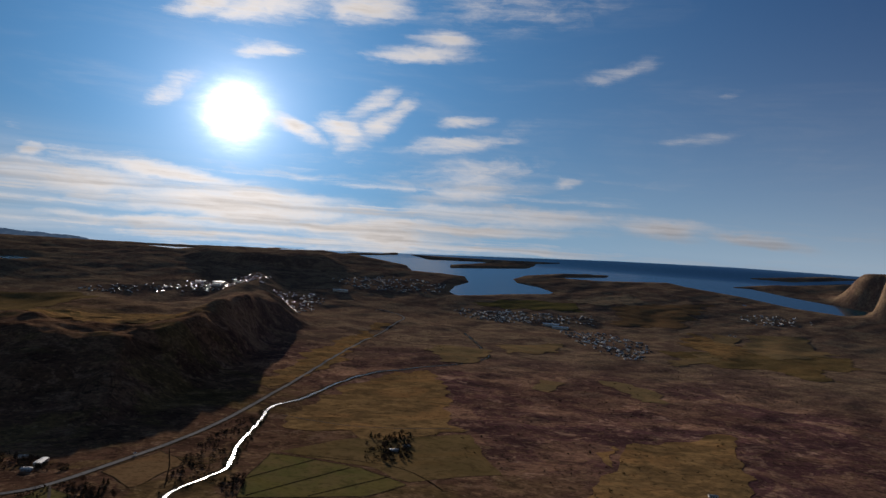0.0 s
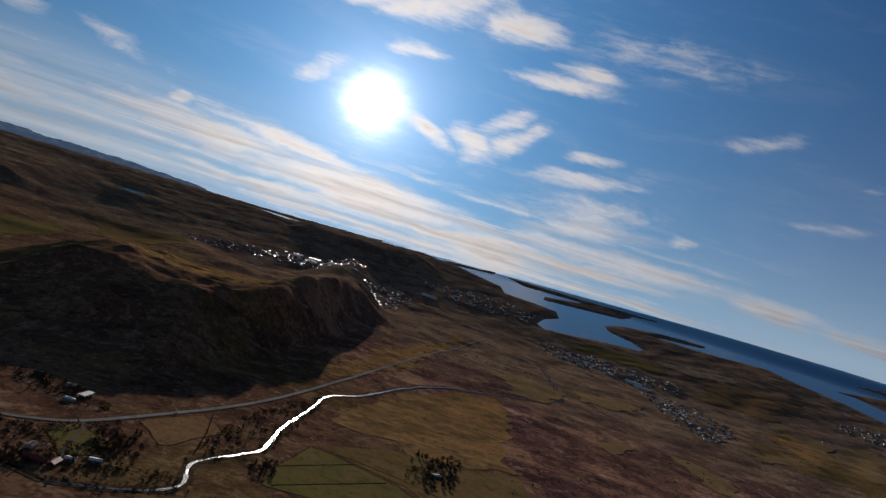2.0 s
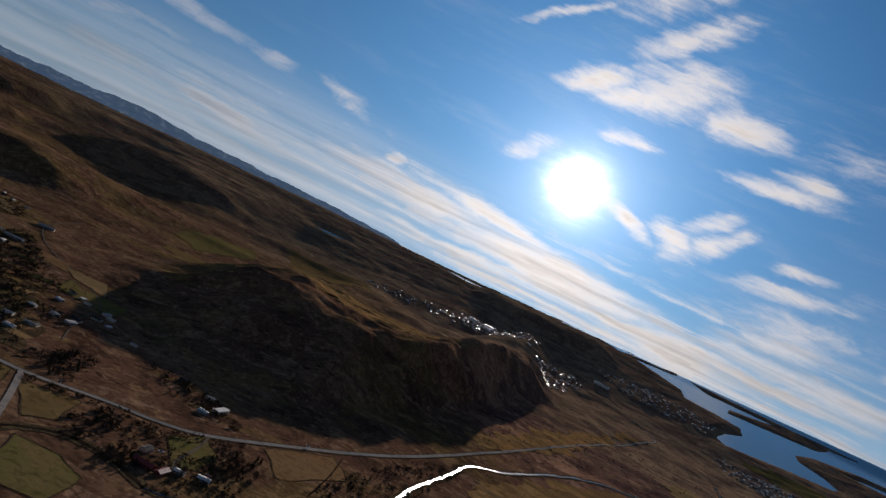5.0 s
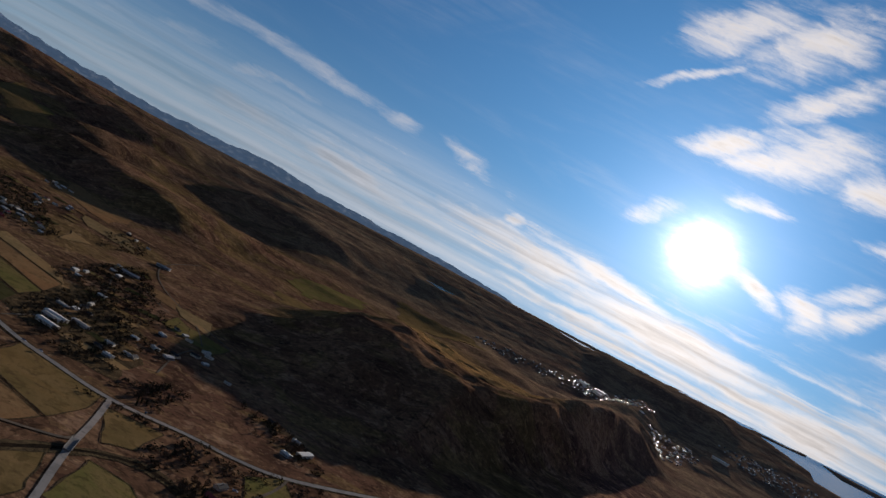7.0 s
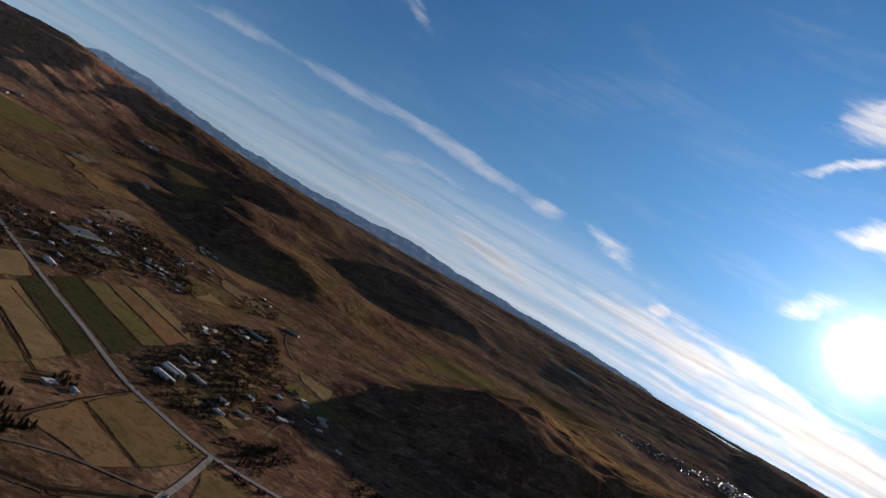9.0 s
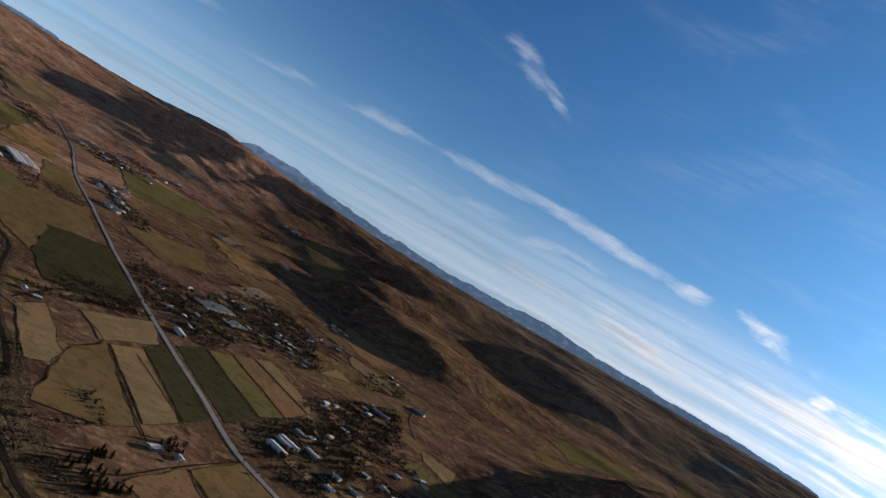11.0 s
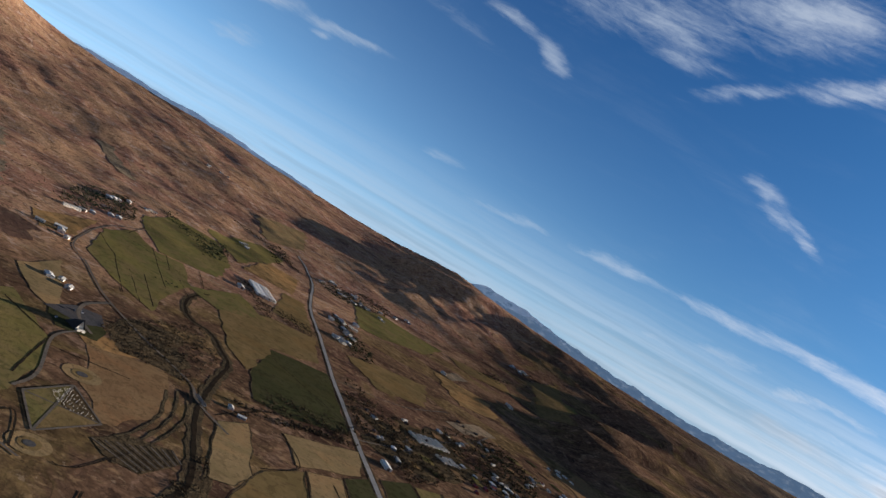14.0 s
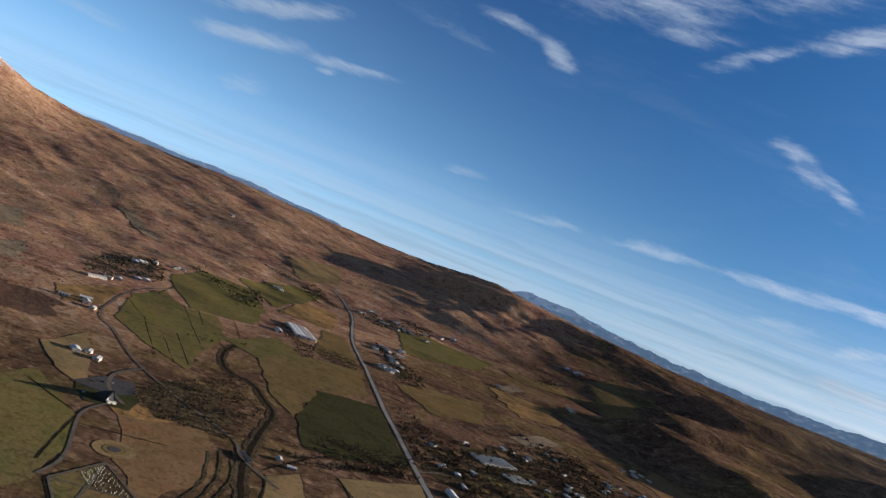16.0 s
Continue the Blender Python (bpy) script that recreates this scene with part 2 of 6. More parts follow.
    cloud = w.mix(1.0, w.mix(w.ramp(near, 0.0, 0.6), w.mix(w.ramp(az, 40.0, 75.0), (0.92, 0.95, 1.0), (0.78, 0.91, 1.04)), (1.0, 0.955, 0.89)), w.join(glow, glow, glow), "MULTIPLY")
    bent = w.math("ADD", gap_to_sun, w.math("MULTIPLY", w.math("SUBTRACT", wisp, 0.5), 2.2))
    disc = w.math("ADD", w.math("MULTIPLY", w.math("EXPONENT", w.math("DIVIDE", w.math("MULTIPLY", bent, bent), -2.3)), 52.0),
                  w.math("MULTIPLY", w.math("EXPONENT", w.math("MULTIPLY", gap_to_sun, -0.34)), 15.0))
    halo = w.math("MULTIPLY", w.math("EXPONENT", w.math("DIVIDE", gap_to_sun, -17.0)), 10.5)
    rim = w.math("MULTIPLY", w.math("EXPONENT", w.math("DIVIDE", w.math("MAXIMUM", el, 0.0), w.ramp(az, 70.0, 125.0, -7.0, -9.0))), w.math("ADD", w.ramp(az, 55.0, 125.0, 3.0, 11.0), w.ramp(az, 20.0, -25.0, 0.0, 4.0)))
    light = w.vec("ADD", w.vec("SCALE", (1.0, 0.96, 0.9), scale=disc), w.vec("ADD", w.vec("SCALE", (0.26, 0.8, 1.45), scale=halo), w.vec("MULTIPLY", w.mix(w.ramp(az, 20.0, 115.0), (0.8, 0.9, 1.02), (0.46, 0.86, 1.28)), w.join(rim, rim, rim))))
    bright = w.mix(1.0, air.outputs[0], w.mix(w.ramp(w.math("ADD", el, w.math("MULTIPLY", w.ramp(w.math("ABSOLUTE", w.math("SUBTRACT", az, 55.0)), 95.0, 130.0), 30.0)), 26.0, 48.0), w.mix(w.ramp(az, 35.0, 85.0), (0.04, 0.37, 1.03), (0.0, 0.41, 1.07)), (0.42, 0.41, 0.55)), "MULTIPLY")
    tame = w.vec("DIVIDE", bright, w.vec("ADD", w.vec("SCALE", bright, scale=0.16), (1, 1, 1)))
    clear = w.mix(1.0, tame, light, "ADD")
    back = tree.nodes.new("ShaderNodeBackground")
    w.put(back.inputs["Color"], w.mix(veil, clear, cloud))
    w.put(back.inputs["Strength"], 0.06)
    out = tree.nodes.new("ShaderNodeOutputWorld")
    tree.links.new(back.outputs[0], out.inputs["Surface"])


build_sky()

# ---------------------------------------------------------------- materials


def material(name, build, roughness=0.9, metallic=0.0, bump=0.0, bump_size=1.0, specular=0.3):
    """A procedural material; build(w, place) gives the colour, place being the position in metres."""
    m = bpy.data.materials.new(name)
    m.use_nodes = True
    w = Nodes(m.node_tree)
    shader = m.node_tree.nodes["Principled BSDF"]
    place = m.node_tree.nodes.new("ShaderNodeNewGeometry").outputs["Position"]
    w.put(shader.inputs["Base Color"], build(w, place))
    shader.inputs["Roughness"].default_value, shader.inputs["Metallic"].default_value = roughness, metallic
    shader.inputs["Specular IOR Level"].default_value = specular
    if roughness >= 0.9:
        shader.inputs["Diffuse Roughness"].default_value = 0.06
        shader.inputs["Specular IOR Level"].default_value = 0.0
    if bump:
        node = m.node_tree.nodes.new("ShaderNodeBump")
        node.inputs["Distance"].default_value = bump
        w.put(node.inputs["Height"], w.noise(place, 1.0 / bump_size, 5.0, 0.65))
        w.put(shader.inputs["Normal"], node.outputs[0])
    return m


def speckled(a, b, size, c=None, size_c=3.0, stretch=(1, 1, 1)):
    """A colour that wanders from a to b in patches of that size in metres, with finer spots of c."""
    def build(w, place):
        place = w.vec("MULTIPLY", place, stretch)
        colour = w.mix(w.ramp(w.noise(place, 1.0 / size, 6.0, 0.62, 0.4), 0.34, 0.66), a, b)
        colour = w.mix(w.ramp(w.noise(place, 2.6 / size, 5.0, 0.6, 0.8), 0.53, 0.6, 0.0, 0.6), colour, tuple(v * 0.62 for v in a))
        colour = w.mix(w.ramp(w.noise(place, 0.31 / size, 4.0, 0.6, 1.2), 0.48, 0.62, 0.0, 0.45), colour, (a[0] * 1.35, a[1] * 1.15, a[2] * 1.05))
        if c:
            colour = w.mix(w.ramp(w.noise(place, 1.0 / size_c, 4.0, 0.6), 0.52, 0.7, 0.0, 0.8), colour, c)
        return colour
    return build


def moor(w, place):
    big = w.noise(place, 1 / 520, 6.0, 0.6, 0.5)
    mid = w.noise(place, 1 / 130, 7.0, 0.62, 0.9)
    low = w.noise(place, 1 / 34, 6.0, 0.62, 0.6)
    grain = w.noise(place, 1 / 7, 4.0, 0.6)
    creek = w.math("ABSOLUTE", w.math("SUBTRACT", w.noise(place, 1 / 160, 5.0, 0.5, 1.0), 0.5))
    # dark heather in the west, olive-brown grass in the valley, red-brown moor in the east
    drift = w.math("MULTIPLY", w.math("SUBTRACT", big, 0.5), 900.0)
    west = w.ramp(w.math("ADD", w.vec("DOT_PRODUCT", place, (0.75, 0.65, 0)), w.math("MULTIPLY", drift, 0.45)), 420.0, 760.0)
    east = w.ramp(w.math("ADD", w.vec("DOT_PRODUCT", place, (-0.55, -1.0, 0)), w.math("MULTIPLY", drift, 0.5)), 430.0, 780.0)

    def three(valley, heath, high):
        return w.mix(east, w.mix(west, valley, heath), high)
    colour = w.mix(w.ramp(big, 0.4, 0.6), three((0.173, 0.103, 0.0727), (0.205, 0.108, 0.114), (0.441, 0.24, 0.175)), three((0.149, 0.0973, 0.0613), (0.316, 0.187, 0.137), (0.474, 0.293, 0.181)))
    colour = w.mix(w.ramp(mid, 0.52, 0.56, 0.0, 0.8), colour, three((0.253, 0.162, 0.103), (0.483, 0.297, 0.198), (0.516, 0.333, 0.21)))
    colour = w.mix(w.ramp(mid, 0.45, 0.41, 0.0, 0.85), colour, three((0.0826, 0.0511, 0.0386), (0.121, 0.0692, 0.0741), (0.25, 0.138, 0.107)))
    colour = w.mix(w.ramp(low, 0.57, 0.62, 0.0, 0.75), colour, three((0.319, 0.217, 0.149), (0.649, 0.428, 0.317), (0.618, 0.473, 0.39)))
    colour = w.mix(w.ramp(low, 0.41, 0.36, 0.0, 0.75), colour, three((0.0442, 0.0297, 0.0238), (0.077, 0.0518, 0.0546), (0.125, 0.0741, 0.0562)))
    colour = w.mix(w.ramp(creek, 0.008, 0.002, 0.0, 0.5), colour, (0.035, 0.025, 0.019))
    heath = w.math("MULTIPLY", west, w.ramp(w.noise(place, 1 / 330, 7.0, 0.66, 0.8), 0.46, 0.53))
    colour = w.mix(w.math("MULTIPLY", heath, 0.5), colour, w.mix(w.ramp(low, 0.4, 0.6), (0.092, 0.046, 0.052), (0.058, 0.03, 0.036)))
    valley = w.math("MULTIPLY", w.math("SUBTRACT", 1.0, west), w.math("SUBTRACT", 1.0, east))
    colour = w.mix(w.math("MULTIPLY", valley, w.ramp(w.noise(place, 1 / 190, 7.0, 0.64, 0.6), 0.5, 0.58, 0.0, 0.6)), colour, w.mix(w.ramp(low, 0.4, 0.6), (0.15, 0.118, 0.05), (0.25, 0.19, 0.078)))
    # far plain painted paler, for haze and the sun its lifted slope loses
    far_paling = w.ramp(w.math("ADD", w.vec("DOT_PRODUCT", place, (0.15, 1, 0)), w.math("MULTIPLY", drift, 0.7)), 1400.0, 2200.0, 0.0, 0.85)
    colour = w.mix(far_paling, colour, w.mix(w.ramp(mid, 0.42, 0.58), (0.2, 0.15, 0.115), w.mix(w.ramp(low, 0.4, 0.6), (0.3, 0.235, 0.165), (0.38, 0.31, 0.2))))
    patch = w.noise(place, 1 / 62, 7.0, 0.68, 1.4)
    colour = w.mix(w.ramp(patch, 0.53, 0.55, 0.0, 0.42), colour, w.mix(0.5, colour, three((0.0511, 0.0333, 0.0261), (0.0745, 0.0462, 0.0531), (0.162, 0.0815, 0.0638))))
    colour = w.mix(w.ramp(patch, 0.42, 0.40, 0.0, 0.45), colour, w.mix(0.5, colour, three((0.371, 0.261, 0.161), (0.6, 0.411, 0.284), (0.653, 0.474, 0.36))))
    tuft = w.noise(place, 1 / 15, 5.0, 0.65, 0.5)
    colour = w.mix(w.ramp(tuft, 0.55, 0.63, 0.0, 0.5), colour, w.mix(0.5, colour, (0.62, 0.45, 0.24)))
    colour = w.mix(w.ramp(grain, 0.42, 0.66, 0.0, 0.5), colour, (0.05, 0.033, 0.022))
    # hags, sheep paths and stones
    colour = w.mix(w.ramp(w.noise(place, 1 / 11, 8.0, 0.72, 1.2), 0.57, 0.61, 0.0, 0.7), colour, w.mix(0.6, colour, (0.03, 0.02, 0.015)))
    colour = w.mix(w.ramp(w.noise(w.vec("ADD", place, (77, 31, 0)), 1 / 9, 8.0, 0.72, 0.8), 0.6, 0.64, 0.0, 0.7), colour, w.mix(0.5, colour, (0.5, 0.4, 0.27)))
    split = w.tree.nodes.new("ShaderNodeSeparateXYZ")
    w.put(split.inputs[0], place)
    snow = w.math("MULTIPLY", w.ramp(split.outputs[2], 345.0, 410.0), w.ramp(w.noise(place, 1 / 40, 7.0, 0.68), 0.47, 0.53))
    colour = w.mix(1.0, colour, w.mix(east, (1.17, 1.01, 0.89), (1.12, 1.0, 0.86)), "MULTIPLY")
    return w.mix(snow, colour, (0.72, 0.75, 0.8))


MOOR = material("moor", moor, 0.95, bump=0.8, bump_size=14, specular=0.1)
GRASS = {
    "tan": material("tan_grass", speckled((0.361, 0.239, 0.113), (0.286, 0.198, 0.089), 30, (0.207, 0.139, 0.0666), 5), 0.95, bump=0.4, bump_size=4, specular=0.1),
    "gold": material("gold_grass", speckled((0.445, 0.261, 0.104), (0.216, 0.129, 0.0552), 40, (0.141, 0.0864, 0.0391), 9), 0.95, bump=1.8, bump_size=16, specular=0.1),
    "olive": material("olive_grass", speckled((0.203, 0.138, 0.0555), (0.278, 0.178, 0.0766), 45, (0.14, 0.091, 0.041), 9), 0.95, bump=0.4, bump_size=5, specular=0.1),
    "green": material("green_grass", speckled((0.18, 0.158, 0.051), (0.245, 0.172, 0.07), 40, (0.118, 0.093, 0.037), 6), 0.95, bump=0.4, bump_size=5, specular=0.1),
    "dark": material("dark_green_grass", speckled((0.067, 0.0651, 0.0269), (0.0821, 0.0734, 0.0328), 35, (0.0436, 0.0379, 0.0186), 6), 0.95, bump=0.4, bump_size=5, specular=0.1),
    "brown": material("brown_field", speckled((0.27, 0.155, 0.073), (0.32, 0.192, 0.09), 30, (0.175, 0.1, 0.05), 5), 0.95, bump=0.4, bump_size=4, specular=0.1),
    "pale": material("pale_stony_ground", speckled((0.384, 0.288, 0.178), (0.227, 0.156, 0.0932), 18, (0.085, 0.0586, 0.0375), 6), 0.95, bump=1.0, bump_size=6, specular=0.1),
    "russet": material("russet_heath", speckled((0.175, 0.0984, 0.0652), (0.13, 0.0726, 0.0493), 60, (0.221, 0.143, 0.089), 14), 0.95, bump=1.2, bump_size=10, specular=0.1),
    "scrub": material("dark_scrub", speckled((0.0834, 0.06, 0.0342), (0.166, 0.113, 0.0591), 22, (0.0492, 0.0372, 0.0226), 5), 0.95, bump=2.0, bump_size=5, specular=0.1),
}
ASPHALT = material("asphalt", speckled((0.36, 0.335, 0.3), (0.29, 0.27, 0.245), 40, (0.22, 0.205, 0.185), 6), 0.92, bump=0.05, bump_size=1)
WORN_ASPHALT = material("worn_asphalt", speckled((0.09, 0.083, 0.08), (0.12, 0.11, 0.1), 8, (0.06, 0.055, 0.052), 2), 0.92, bump=0.05, bump_size=1)
GRAVEL = material("gravel", speckled((0.20, 0.165, 0.125), (0.15, 0.12, 0.09), 12, (0.11, 0.09, 0.07), 3), 0.9, bump=0.1, bump_size=1.5, specular=0.2)
DITCH = material("ditch_soil", speckled((0.035, 0.026, 0.018), (0.055, 0.04, 0.026), 9, (0.025, 0.02, 0.015), 2), 0.95, bump=0.4, bump_size=2, specular=0.1)
BANK = material("river_bank", speckled((0.075, 0.055, 0.034), (0.16, 0.115, 0.06), 14, (0.04, 0.03, 0.022), 4), 0.95, bump=1.0, bump_size=3, specular=0.1)


def water(name, colour, rough, wave, size):
    m = bpy.data.materials.new(name)
    m.use_nodes = True
    w = Nodes(m.node_tree)
    shader = m.node_tree.nodes["Principled BSDF"]
    place = m.node_tree.nodes.new("ShaderNodeNewGeometry").outputs["Position"]
    w.put(shader.inputs["Base Color"], w.mix(w.noise(place, 1 / 150, 4.0), colour, tuple(c * 0.7 for c in colour)))
    shader.inputs["Roughness"].default_value = rough
    shader.inputs["IOR"].default_value = 1.33
    node = m.node_tree.nodes.new("ShaderNodeBump")
    node.inputs["Distance"].default_value = wave
    w.put(node.inputs["Height"], w.noise(place, 1.0 / size, 5.0, 0.65))
    w.put(shader.inputs["Normal"], node.outputs[0])
    return m


SEA_WATER = water("sea_water", (0.02, 0.12, 0.165), 0.12, 0.03, 8)
RIVER_WATER = water("river_water", (0.014, 0.013, 0.011), 0.22, 0.25, 3)
RIVER_WATER.node_tree.nodes["Principled BSDF"].inputs["Specular IOR Level"].default_value = 0.1
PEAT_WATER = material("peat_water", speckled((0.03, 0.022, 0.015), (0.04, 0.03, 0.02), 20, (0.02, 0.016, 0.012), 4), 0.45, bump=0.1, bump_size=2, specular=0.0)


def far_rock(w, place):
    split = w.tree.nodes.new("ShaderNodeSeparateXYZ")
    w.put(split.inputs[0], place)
    # blue of the distant haze is mixed into the rock's own colour
    hazed_stone = w.mix(w.ramp(w.noise(w.vec("MULTIPLY", place, (1, 1, 3)), 1 / 120, 5.0, 0.55), 0.4, 0.6), (0.15, 0.20, 0.27), (0.21, 0.265, 0.34))
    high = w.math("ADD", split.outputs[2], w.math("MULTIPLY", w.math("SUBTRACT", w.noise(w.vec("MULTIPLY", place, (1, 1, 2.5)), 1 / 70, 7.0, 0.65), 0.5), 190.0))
    return w.mix(w.ramp(high, 226.0, 250.0, 0.0, 0.8), hazed_stone, (0.7, 0.73, 0.78))


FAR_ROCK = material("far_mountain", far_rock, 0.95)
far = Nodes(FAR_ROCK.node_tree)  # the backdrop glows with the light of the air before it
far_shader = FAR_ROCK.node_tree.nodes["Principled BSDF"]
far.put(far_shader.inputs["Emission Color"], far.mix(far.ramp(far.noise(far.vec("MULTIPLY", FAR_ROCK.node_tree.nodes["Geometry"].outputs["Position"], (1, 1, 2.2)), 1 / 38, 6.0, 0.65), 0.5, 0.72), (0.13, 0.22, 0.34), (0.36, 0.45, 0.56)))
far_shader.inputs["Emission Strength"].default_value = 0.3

# ---------------------------------------------------------------- the lie of the land
def smooth(a, b, v):
    q = np.clip((v - a) / (b - a), 0, 1)
    return q * q * (3 - 2 * q)


def inside(poly, x, y):
    """Distance to the outline of a polygon, positive within it."""
    best = np.full(np.shape(x), 1e9)
    odd = np.zeros(np.shape(x), bool)
    for (ax, ay), (bx, by) in zip(poly, poly[1:] + poly[:1]):
        u = np.clip(((x - ax) * (bx - ax) + (y - ay) * (by - ay)) / ((bx - ax) ** 2 + (by - ay) ** 2), 0, 1)
        best = np.minimum(best, np.hypot(x - ax - u * (bx - ax), y - ay - u * (by - ay)))
        if ay != by:
            odd ^= ((ay > y) != (by > y)) & (x < (bx - ax) * (y - ay) / (by - ay) + ax)
    return np.where(odd, best, -best)


def bowl(r):
    u = np.clip(r - 2500, 0, None)
    return 0.098 * (np.sqrt(u * u + 250.0 ** 2) - 250)
rng = np.random.RandomState(4)
WAVES = [(rng.rand(3) * 6.283, rng.rand(3) * 6.283) for _ in range(4)]


def rough(x, y, size, octaves=4):
    v = 0
    for n, (turn, shift) in enumerate(WAVES[:octaves]):
        k = 6.283 / size * 1.9 ** n
        for a, s in zip(turn, shift):
            v = v + np.sin((x * np.cos(a) + y * np.sin(a)) * k + s + 1.3 * np.sin((x * np.sin(a) - y * np.cos(a)) * k * .7 + s)) / 1.8 ** n
    return v / 3
# the dark hill: place across the sun's way, its ridge along the sun's way, height of the ridge
RIDGE_ACROSS = [-660, -570, -500, -450, -395, -349, -273, -154, -70, -15, 44, 133, 200, 255]
RIDGE_ALONG = [1640, 1590, 1550, 1510, 1500, 1460, 1410, 1400, 1580, 1800, 1990, 2320, 2400, 2430]
RIDGE_HIGH = [0, 24, 44, 60, 76, 80, 76, 76, 84, 94, 96, 70, 32, 0]
HILL_C = [(-3040, 254), (-2853, 502), (-2805, 858), (-2932, 1101), (-2931, 1352), (-3109, 1450), (-2997, 1908), (-4100, 2900), (-5200, 3300), (-5600, 300), (-3653, 386)]
HILL_D = [(-1700, 3560), (-1379, 3606), (-1060, 3675), (-985, 3760), (-1040, 3950), (-1200, 4180), (-1633, 4171), (-1900, 3988)]
# steep bluffs added to make patches of shade, facing away from the sun: from and to along the sun's way, from and to
# across it, height, skew
SHADE_BLUFFS = [(2150, 2350, -3480, -3020, 50, -0.3), (2750, 2950, -3120, -2780, 50, 0.1), (2110, 2300, -1910, -1680, 30, 0.1), (2600, 2860, -2280, -1930, 40, 0.1), (1700, 1880, -1640, -950, 46, 0.32), (2700, 2990, -1600, -1050, 36, 0.0)]
# the skyline of the land: degrees to the left of +y, degrees above the eye's level
SKYLINE = [(-30, 0.3), (-20, -0.1), (-5, -0.4), (7, -0.8), (15, -1.05), (28, -1.32), (40, -1.28), (50, -1.35), (60, -1.4), (66, -1.2), (72, -0.75), (76, -0.3), (78, 0.05), (80.5, 0.22), (83, 0.12), (86.6, 0.28), (90, 0.05), (93.3, 0.0), (97, 0.3), (100, 0.42), (104, 0.55), (107.7, 0.6), (110.7, 1.0), (112, 1.6), (113.5, 2.15), (115, 1.9), (118, 1.6), (126, 1.2), (140, 0.2)]
SEA = [(-774, 4167), (-708, 3977), (-549, 3976), (-437, 3941), (-397, 3766), (-443, 3608), (-445, 3435), (-397, 3350), (-295, 3409), (-169, 3508), (0, 3595), (25, 3658), (-40, 3782), (-150, 3872), (-178, 3994), (-120, 4155), (67, 4329), (292, 4378), (273, 4300), (66, 4194), (38, 4136), (236, 4134), (582, 4231), (661, 4104), (868, 3878), (1022, 3617), (1198, 3460), (1292, 3512), (1349, 3609), (1250, 3757), (1115, 3960), (989, 4192), (910, 4202), (1075, 4322), (1494, 4429), (2100, 4350), (2700, 4500), (900, 5300), (-500, 5300), (-1000, 5100), (-900, 4560), (-1100, 4400)]
LAKES = [([(-2240, 2955), (-2250, 3095), (-2115, 3045), (-2105, 2890)], 84), ([(-2190, 4010), (-2120, 4120), (-1935, 4135), (-1900, 3900)], 135)]
ISLES = [[(-541, 4340), (-285, 4633), (-105, 4601), (-147, 4445), (-526, 4224)], [(-811, 4616), (-580, 4632), (37, 4704), (-154, 4616), (-410, 4576), (-691, 4497)], [(1067, 4539), (1496, 4617), (1618, 4550), (1254, 4476)]]


def level(x, y):
    """The height of the plain and of the sea: far land and water are drawn in towards the place and lifted, so that all stays within five kilometres."""
    r = np.hypot(x + 50, y - 200)
    az = np.degrees(np.arctan2(-(x + 50), y - 200))
    z = bowl(r) + 28 * smooth(4300, 4790, r) * (1 - smooth(0, 16, az)) * smooth(-90, -40, az)
    return np.where(r > 3000, np.minimum(z, 249 + r * np.tan(np.radians(np.interp(az, [p[0] for p in SKYLINE], [p[1] for p in SKYLINE])))), z)


